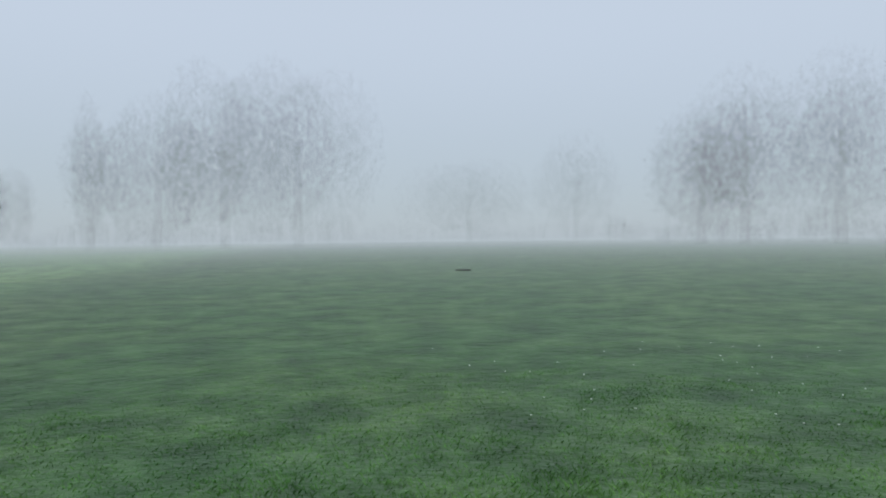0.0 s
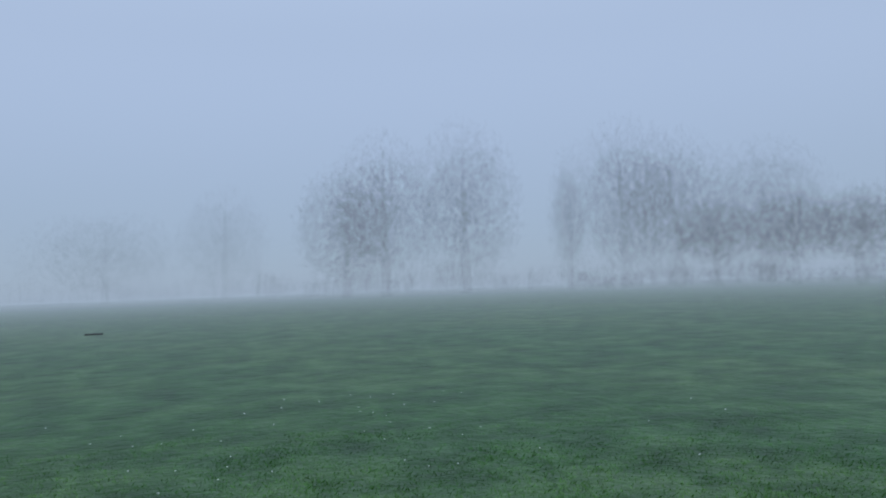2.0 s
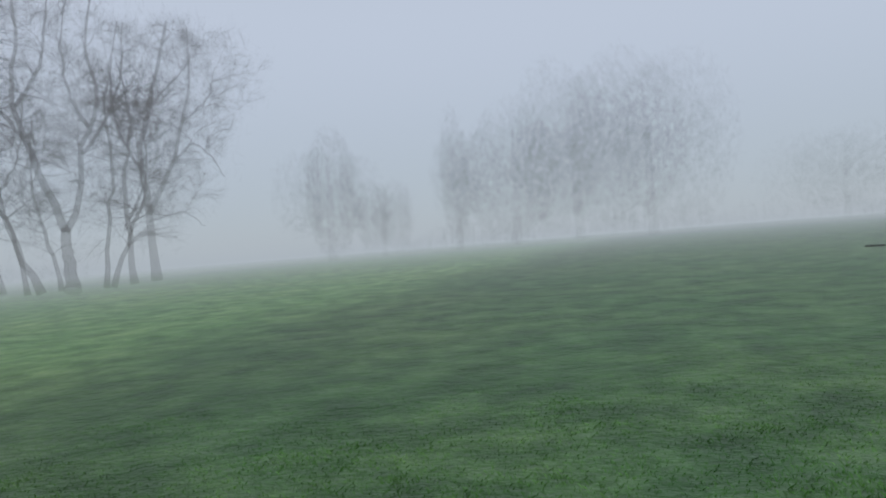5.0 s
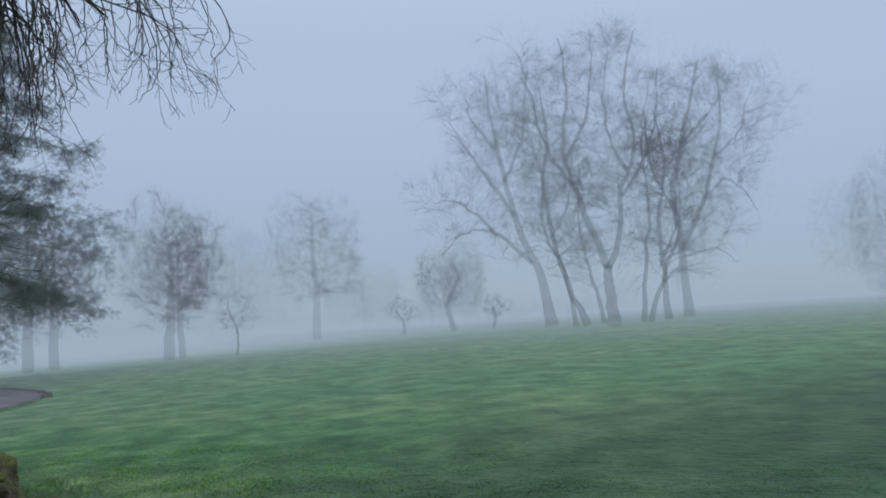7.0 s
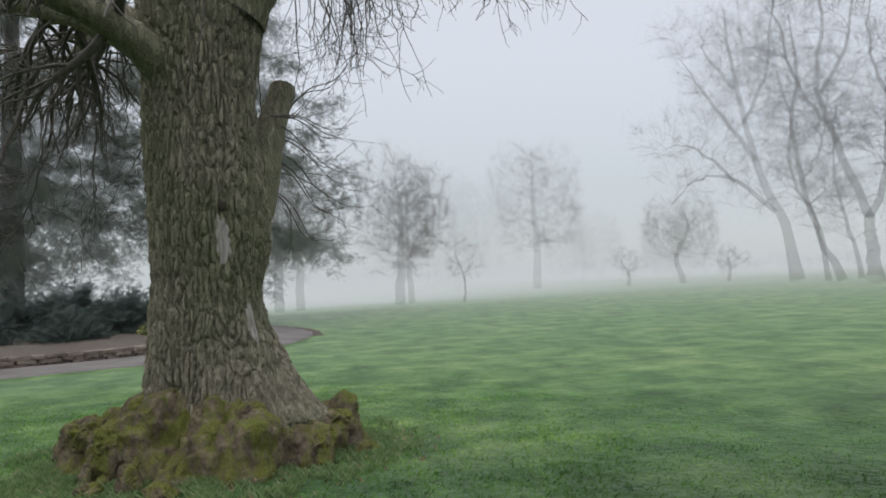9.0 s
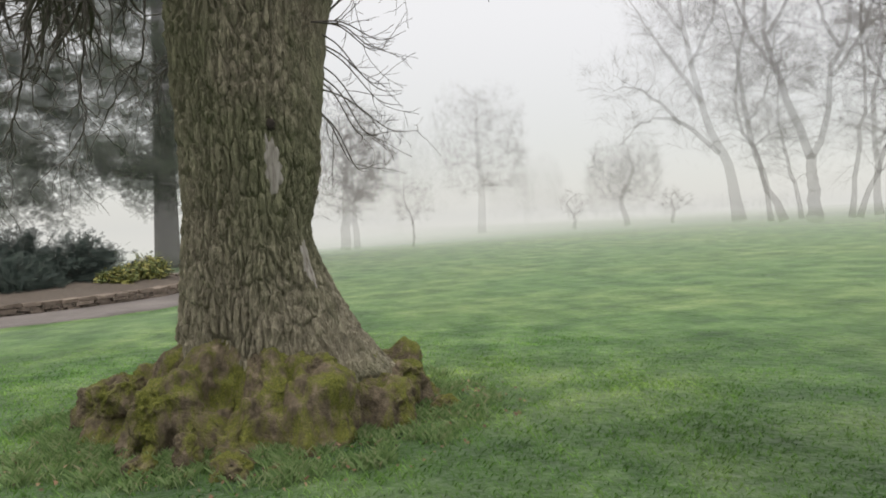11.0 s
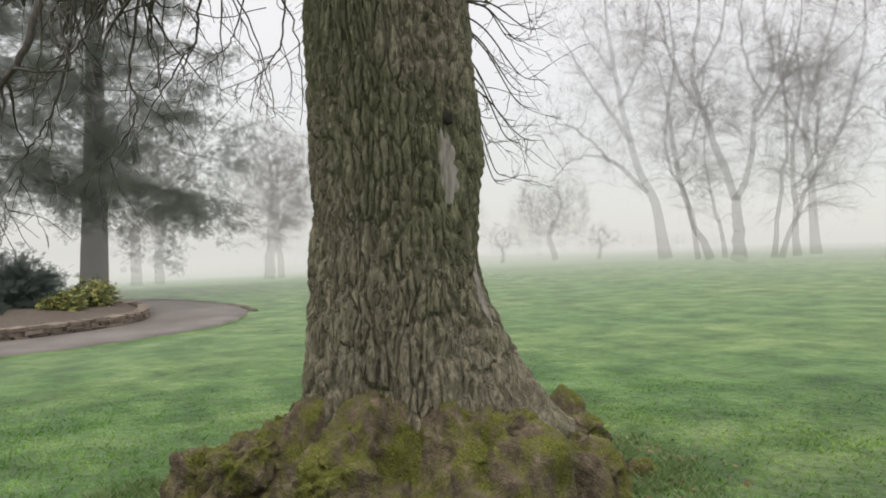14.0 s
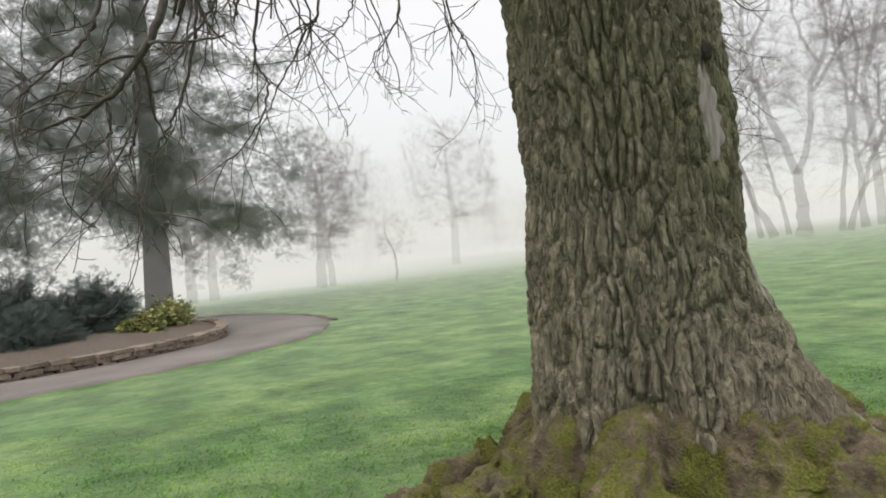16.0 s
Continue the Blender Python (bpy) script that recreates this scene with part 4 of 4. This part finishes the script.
def oak_limb(points, radii, seed, n2, n3, n4, droop, l2=(0.8, 1.9), l3=(0.4, 0.9), name="limb"):
    """A limb of the oak with its own branches and drooping twigs."""
    g = np.random.default_rng(seed)
    pts = [np.array(q) - np.array([OX, OY, OZ]) for q in points]
    limb = part(name, rough_tube(pts, radii, 40, 18, seed), BARK, oak)
    P, R = resample(pts, radii, 20)
    P2, R2 = grow(g, P[None], R[None], n2, l2, (30, 75), 0.22, droop, 0.16, 10, 0.4, 0.2, 0.010, 0.25)
    R2 = np.minimum(R2, 0.045)
    P3, R3 = grow(g, P2, R2, n3, l3, (20, 60), 0.2, droop * 0.9, 0.17, 9, 0.6, 0.35, 0.0045, 0.2)
    P4, R4 = grow(g, P3, R3, n4, (0.12, 0.4), (25, 65), 0.2, 0.05, 0.2, 6, 0.7, 0.5, 0.0028)
    for i in range(n2):
        part("branch", tubes(P2[i:i + 1], R2[i:i + 1], 7), TWIG, limb)
    part("twigs", tubes(P3, R3, 5), TWIG, limb, "", "stuff")
    part("twig_tips", tubes(P4, R4, 4), TWIG, limb, "", "stuff")


oak_limb([(-10.85, -0.75, 3.2), (-10.5, -1.2, 3.52), (-10.2, -1.8, 3.72), (-9.95, -2.7, 4.0), (-9.9, -3.9, 4.5)], [0.19, 0.13, 0.10, 0.07, 0.03], 201, 16, 90, 260, -0.11)
oak_limb([(-11.1, -0.7, 3.5), (-11.6, -1.6, 4.0), (-12.1, -2.6, 4.25), (-12.5, -3.8, 4.4), (-12.7, -5.2, 4.3)], [0.26, 0.18, 0.14, 0.10, 0.03], 202, 20, 130, 360, -0.13, (1.0, 2.4), (0.5, 1.1))
oak_limb([(-11.3, -0.6, 3.7), (-12.4, -1.2, 4.1), (-13.6, -1.7, 4.3), (-15.0, -2.2, 4.2)], [0.24, 0.17, 0.11, 0.03], 203, 18, 110, 300, -0.12, (1.0, 2.2), (0.5, 1.0))
oak_limb([(-10.8, -0.25, 3.8), (-10.75, 0.3, 4.9), (-10.7, 0.9, 6.0), (-10.6, 1.5, 6.9)], [0.30, 0.22, 0.15, 0.06], 204, 12, 60, 160, -0.05, (0.9, 2.0), (0.5, 1.0))
oak_limb([(-11.0, -0.3, 4.0), (-11.4, 0.4, 5.2), (-11.8, 1.2, 6.6), (-12.2, 2.2, 7.6)], [0.24, 0.16, 0.09, 0.02], 205, 10, 50, 120, -0.04, (0.9, 1.8), (0.4, 0.9))
oak_limb([(-10.95, -0.5, 4.2), (-10.9, -0.6, 5.4), (-11.1, -0.4, 7.0), (-10.9, -0.7, 9.0)], [0.44, 0.34, 0.20, 0.04], 206, 14, 60, 120, 0.02, (1.2, 2.6), (0.5, 1.0), "leader")


def hanging(name, starts, tips_, seed, n3, n4, thick=0.016):
    """Long drooping branches that bow out and then hang, with side twigs that turn up at their ends."""
    g = np.random.default_rng(seed)
    P, R = [], []
    for a, t in zip(starts, tips_):
        a, t = np.array(a) - np.array([OX, OY, OZ]), np.array(t) - np.array([OX, OY, OZ])
        d = t - a
        side = np.array([d[0], d[1], 0.0])
        q, r = resample([a, a + side * 0.45 + [0, 0, d[2] * 0.08], a + side * 0.85 + [0, 0, d[2] * 0.45] + g.normal(0, 0.07, 3), a + side * 0.98 + [0, 0, d[2] * 0.8] + g.normal(0, 0.07, 3), t], [thick * g.uniform(0.7, 1.3), 0.010, 0.006, 0.003], 22, g, 0.012)
        P.append(q)
        R.append(r)
    P, R = np.array(P), np.array(R)
    for i in range(len(P)):
        part(name, tubes(P[i:i + 1], R[i:i + 1], 6), TWIG, oak)
    P3, R3 = grow(g, P, R, n3, (0.25, 0.75), (20, 60), 0.25, -0.02, 0.15, 9, 0.65, 0.4, 0.0036)
    P4, R4 = grow(g, P3, R3, n4, (0.08, 0.3), (25, 65), 0.25, 0.05, 0.18, 6, 0.7, 0.5, 0.0024)
    part("hanging_twigs", tubes(P3, R3, 5), TWIG, oak, "", "stuff")
    part("hanging_tips", tubes(P4, R4, 4), TWIG, oak, "", "stuff")


g = np.random.default_rng(250)
starts, ends = [], []
for i in range(20):
    u = g.uniform()
    a = np.array([-11.5, -1.4, 3.95]) * (1 - u) + np.array([-12.7, -4.6, 4.35]) * u if i % 2 else np.array([-11.8, -0.9, 3.95]) * (1 - u) + np.array([-14.4, -2.0, 4.3]) * u
    starts.append(a)
    ends.append(a + [g.normal(0, 0.5), g.normal(0.25, 0.55), -g.uniform(0.9, 1.9)])
hanging("drooping_branch", starts, ends, 251, 60, 130)


def droop(points, thick, seed, n3=11, n4=26):
    """One bowed branch through a few points, with side twigs that hang and turn up at their ends."""
    g = np.random.default_rng(seed)
    pts = [np.array(q) - np.array([OX, OY, OZ]) for q in points]
    q, r = resample(pts, [thick, thick * 0.75, thick * 0.5, 0.003], 40, g, 0.006)
    b = part("drooping_branch", tubes(q[None], r[None], 8), TWIG, oak)
    P3, R3 = grow(g, q[None], r[None], n3, (0.3, 0.85), (25, 65), 0.3, -0.05, 0.17, 12, 0.55, 0.4, 0.0036)
    P4, R4 = grow(g, P3, R3, n4, (0.08, 0.32), (25, 65), 0.3, 0.04, 0.2, 7, 0.7, 0.5, 0.0026)
    for i in range(n3):
        part("twig", tubes(P3[i:i + 1], R3[i:i + 1], 5), TWIG, b)
    part("twig_tips", tubes(P4, R4, 4), TWIG, b, "", "stuff")


droop([(-12.81, -2.12, 3.79), (-12.35, -2.40, 2.72), (-12.33, -2.57, 2.37), (-12.40, -2.80, 2.13), (-12.50, -3.23, 1.99)], 0.030, 270)
droop([(-13.30, -2.03, 4.01), (-12.91, -2.12, 2.92), (-12.93, -2.24, 2.33), (-12.96, -2.41, 2.02), (-12.97, -2.46, 1.78)], 0.014, 271)
droop([(-13.36, -1.46, 4.13), (-13.31, -1.62, 3.09), (-13.32, -1.67, 2.69), (-13.20, -1.63, 2.43), (-13.25, -1.78, 2.09), (-13.30, -2.01, 1.92)], 0.014, 272)
droop([(-13.62, -0.98, 4.37), (-13.65, -1.05, 3.24), (-13.69, -1.17, 2.99), (-13.67, -1.43, 2.54), (-13.73, -1.64, 2.13)], 0.014, 273)
droop([(-12.95, -2.37, 3.78), (-12.59, -2.69, 2.78), (-12.50, -2.80, 2.53), (-12.51, -3.03, 2.31), (-12.50, -3.22, 2.12)], 0.016, 274)
droop([(-12.34, -2.59, 2.25), (-12.33, -2.60, 1.98), (-12.34, -2.68, 1.84), (-12.34, -2.74, 1.72)], 0.010, 275)
droop([(-12.39, -2.72, 2.16), (-12.39, -2.72, 2.02), (-12.40, -2.82, 1.91), (-12.41, -3.07, 1.76)], 0.009, 276)
droop([(-14.28, 0.02, 4.81), (-14.31, -0.05, 3.53), (-14.36, -0.15, 3.23), (-14.43, -0.30, 2.99), (-14.37, -0.17, 2.66)], 0.013, 277)
droop([(-14.14, 0.29, 4.78), (-14.11, 0.33, 3.49), (-14.06, 0.42, 3.18), (-14.01, 0.51, 2.91), (-14.01, 0.50, 2.50)], 0.013, 278)
droop([(-13.03, -1.76, 3.88), (-12.89, -2.01, 2.92), (-12.93, -2.19, 2.68), (-12.95, -2.33, 2.54), (-12.98, -2.58, 2.39)], 0.011, 279)
droop([(-13.92, -0.39, 4.33), (-14.02, -0.62, 3.37), (-14.09, -0.79, 3.12), (-14.18, -1.07, 2.92)], 0.010, 280)
droop([(-12.80, -2.77, 3.48), (-12.68, -2.62, 2.81), (-12.69, -2.68, 2.59), (-12.70, -2.77, 2.33)], 0.010, 281)
starts, ends = [], []
for i in range(16):
    u = g.uniform()
    starts.append((-10.3 - 0.1 * u, -1.6 - 1.6 * u, 3.65 + 0.3 * u))
    ends.append((-10.3 + g.normal(0, 0.4), -1.9 - 1.6 * u + g.normal(0, 0.4), 3.3 - g.uniform(0, 1.3)))
hanging("drooping_branch", starts, ends, 253, 60, 120)
starts, ends = [], []
for i in range(26):
    u = g.uniform()
    starts.append((-10.75, 0.3 + 1.0 * u, 4.9 + 1.7 * u))
    v = g.uniform()
    ends.append((-10.0 + 0.3 * v + g.normal(0, 0.2), 0.95 + 1.5 * v + g.normal(0, 0.12), 3.1 + 1.0 * v + abs(g.normal(0, 0.45))))
hanging("drooping_branch", starts, ends, 254, 150, 330)

starts, ends = [], []
for i in range(24):
    u, v = g.uniform(), g.uniform()
    starts.append((-11.2 + g.normal(0, 0.2), 0.25 + 0.8 * u, 4.8 + 0.7 * u))
    ends.append((-11.1 + g.normal(0, 0.25), 0.35 + 1.0 * v + g.normal(0, 0.1), 3.0 + 0.8 * v + abs(g.normal(0, 0.35))))
hanging("drooping_branch", starts, ends, 255, 130, 280)

# the pruned stub, with its dead cut end
o = np.array([OX, OY, OZ])
stub = part("pruned_stub", rough_tube([np.array(q) - o for q in ((-11.05, -0.22, 1.75), (-11.12, -0.06, 2.2), (-11.22, 0.04, 2.6), (-11.38, 0.16, 3.0), (-11.5, 0.27, 3.32))], [0.22, 0.20, 0.165, 0.14, 0.135], 30, 20, 207, True), BARK, oak, "stub of a sawn-off limb")

# shoots that spring from the stub and the trunk's side
g = np.random.default_rng(208)
tips = [(-11.69, 1.23, 2.15), (-11.5, 1.0, 2.35), (-11.6, 1.05, 2.5), (-11.4, 0.62, 1.75), (-11.3, 0.7, 2.05), (-11.2, 0.95, 2.95), (-11.6, 0.95, 2.95), (-11.3, 0.85, 2.85), (-11.2, 0.5, 1.8), (-11.5, 0.8, 2.25), (-11.0, 0.7, 2.45), (-11.7, 0.75, 2.1), (-11.1, 0.85, 3.5), (-11.4, 1.0, 3.7)]
shoots, sr = [], []
for i, t in enumerate(tips):
    t = np.array(t)
    a = np.array([-11.2 + g.normal(0, 0.06), 0.12 + g.normal(0, 0.03), min(2.95, t[2] + 0.25 + 0.25 * g.uniform())])
    if t[2] > 3.2:
        a = np.array([-11.45, 0.3, 3.1])
    q, r = resample([a - o, a * 0.68 + t * 0.32 + [0, 0, 0.02] - o, a * 0.3 + t * 0.7 + [0, 0, -0.10] - o, t - o], [0.008, 0.005, 0.0022], 16)
    shoots.append(q)
    sr.append(r)
shoots, sr = np.array(shoots), np.array(sr)
for i in range(len(tips)):
    part("shoot", tubes(shoots[i:i + 1], sr[i:i + 1], 6), TWIG, oak)
P3, R3 = grow(g, shoots, sr, 60, (0.2, 0.6), (20, 55), 0.2, 0.03, 0.14, 8, 0.7, 0.4, 0.003)
part("shoot_twigs", tubes(P3, R3, 4), TWIG, oak, "", "stuff")
P4, R4 = grow(g, P3, R3, 90, (0.06, 0.2), (25, 60), 0.3, 0.05, 0.15, 5, 0.7, 0.5, 0.0022)
part("shoot_tips", tubes(P4, R4, 4), TWIG, oak, "", "stuff")


# ---------------------------------------------------------------- small things on the lawn
cx, cy = 4.0, 27.5
plank = thing("plank", cx, cy, float(height(cx, cy)), "short dark weathered board lying on the wet grass", "plank")
bm = bmesh.new()
bmesh.ops.create_cube(bm, size=1)
bmesh.ops.scale(bm, verts=bm.verts, vec=(0.55, 0.2, 0.05))
bmesh.ops.bevel(bm, geom=bm.edges[:], offset=0.012, segments=2, affect="EDGES")
bmesh.ops.translate(bm, verts=bm.verts, vec=(0, 0, 0.03))
part("board", bm, BOARD, plank)


def blades(g, X, Y, Z, tall, wide, lean):
    """One slim bent blade of two triangles at each place."""
    n_ = len(X)
    a = g.uniform(0, 2 * np.pi, n_)
    t = a + np.pi / 2 + g.normal(0, 0.35, n_)
    h = tall * g.uniform(0.5, 1.15, n_)
    w = wide * g.uniform(0.6, 1.3, n_)
    le = lean * h * g.uniform(0.3, 1.4, n_)
    base = np.stack([X, Y, Z - 0.01], 1)
    s_ = np.stack([np.cos(a) * w, np.sin(a) * w, 0 * w], 1)
    bend_ = np.stack([np.cos(t) * le, np.sin(t) * le, h], 1)
    mid_ = base + bend_ * np.array([0.35, 0.35, 0.62])
    V = np.stack([base - s_ * 0.5, base + s_ * 0.5, mid_ + s_ * 0.4, base + bend_], 1).reshape(-1, 3)
    k_ = np.arange(n_ * 4).reshape(-1, 4)
    return V, k_


def on_path(X, Y):
    d = np.full(len(X), 1e9)
    for p_ in line[::2]:
        d = np.minimum(d, np.hypot(X - p_[0], Y - p_[1]))
    return d < 1.2


g = np.random.default_rng(301)
N = 760000
X, Y = g.uniform(-17.5, 8, N), g.uniform(-6.5, 11.5, N)
tuft = np.array([noise.noise((x * 1.1, y * 1.1, 9.0)) * 0.6 + noise.noise((x * 3.5, y * 3.5, 3.0)) * 0.5 for x, y in zip(X, Y)])
off = np.hypot(X - np.clip(X, -8.0, 0.2), Y + 0.38 * np.clip(-X, 0, 8.0))
low_ = np.clip((12.0 - off) / 8.0, 0.12, 1)
near = np.clip((12.0 - off) / 4.0, 0, 1) * np.clip((off - 1.0) / 2.0, 0, 1)
keep = (g.uniform(-1.1, 0.35, N) < tuft) & (g.uniform(0, 1, N) < near) & (np.hypot(X - OX, Y - OY) > 1.0) & ~on_path(X, Y)
X, Y, tuft, low_ = X[keep], Y[keep], tuft[keep], low_[keep]
lawn = part("grass", blades(g, X, Y, height(X, Y) + swell_of(X, Y), (0.038 + 0.026 * np.maximum(tuft, 0)) * low_, 0.0075, 0.9), BLADE)
tagged(lawn, "short damp lawn grass with pale dewy tufts", "grass", "", "stuff")

X, Y = [], []
for i in range(210):
    a = g.uniform(-2.2, 1.9)
    r = 1.05 + 0.75 * g.uniform() ** 1.3
    k_ = g.integers(25, 90)
    X.append(OX + r * math.cos(a) + g.normal(0, 0.05, k_))
    Y.append(OY + r * math.sin(a) + g.normal(0, 0.05, k_))
X, Y = np.concatenate(X), np.concatenate(Y)
tufts = part("grass_tufts", blades(g, X, Y, height(X, Y), 0.08, 0.0045, 0.8), BLADES_LONG)
tagged(tufts, "unmown longer grass round the oak's roots", "grass", "", "stuff")

# fallen oak leaves and bare soil crumbs among the roots' grass
n_ = 420
a = g.uniform(-1.6, 1.6, n_)
r = 1.15 + 0.9 * g.uniform(0, 1, n_) ** 2
X, Y = OX + r * np.cos(a), OY + r * np.sin(a)
q = g.uniform(0, 2 * np.pi, n_)
w = g.uniform(0.012, 0.028, n_)
Z = height(X, Y) + g.uniform(0.015, 0.04, n_)
V = np.stack([np.stack([X + w * np.cos(q + k_), Y + 0.6 * w * np.sin(q + k_), Z + g.normal(0, 0.006, n_)], 1) for k_ in (0, 1.57, 3.14, 4.71)], 1).reshape(-1, 3)
leaves = part("fallen_leaves", (V, np.arange(n_ * 4).reshape(-1, 4)), LITTER)
tagged(leaves, "brown fallen leaves scattered in grass by the roots", "leaves", "", "stuff")

bm = bmesh.new()
for i in range(45):
    x, y = g.normal(3.6, 1.6), g.normal(6.4, 1.4)
    bmesh.ops.create_cone(bm, cap_ends=True, segments=6, radius1=0.004, radius2=0.008, depth=0.006, matrix=Matrix.Translation((x, y, float(height(x, y)) + 0.055)))
daisies = part("daisies", bm, PETAL)
tagged(daisies, "scattered small white daisies in the lawn", "flowers", "", "stuff")

# ---------------------------------------------------------------- low dry-stone edging of the bed
edging = thing("edging_wall", -23.6, -1.5, float(height(-23.6, -1.5)), "low brown stone edging round the planted bed", "wall", "", "structure")
stone_meshes = []
g = np.random.default_rng(401)
for i in range(8):
    bm = bmesh.new()
    bmesh.ops.create_cube(bm, size=1)
    bmesh.ops.bevel(bm, geom=bm.edges[:], offset=0.12, segments=1, affect="EDGES")
    for v in bm.verts:
        v.co += Vector(g.normal(0, 0.045, 3))
    me = bpy.data.meshes.new("stone")
    bm.to_mesh(me)
    bm.free()
    me.materials.append(STONE)
    stone_meshes.append(me)
run = rim[(rim[:, 1] > -10.5) & (rim[:, 0] > -32)]
length = np.concatenate([[0], np.cumsum(np.linalg.norm(np.diff(run, axis=0), axis=1))])
for course in range(3):
    s_ = 0.1 * course
    while s_ < length[-1] - 0.3:
        L = g.uniform(0.26, 0.5)
        x0, y0 = np.interp(s_, length, run[:, 0]), np.interp(s_, length, run[:, 1])
        x1, y1 = np.interp(s_ + L, length, run[:, 0]), np.interp(s_ + L, length, run[:, 1])
        mx, my = (x0 + x1) / 2, (y0 + y1) / 2
        ob = new("stone", stone_meshes[g.integers(0, 8)])
        ob.parent = edging
        ob.matrix_local = Matrix.Translation((mx - edging.location.x, my - edging.location.y, float(height(mx, my)) - edging.location.z + 0.035 + 0.085 * course)) @ Euler((g.normal(0, 0.04), g.normal(0, 0.04), math.atan2(y1 - y0, x1 - x0) + g.normal(0, 0.05))).to_matrix().to_4x4() @ Matrix.Diagonal((L * 0.96, 0.22 + g.uniform(0, 0.06), 0.09, 1))
        s_ += L
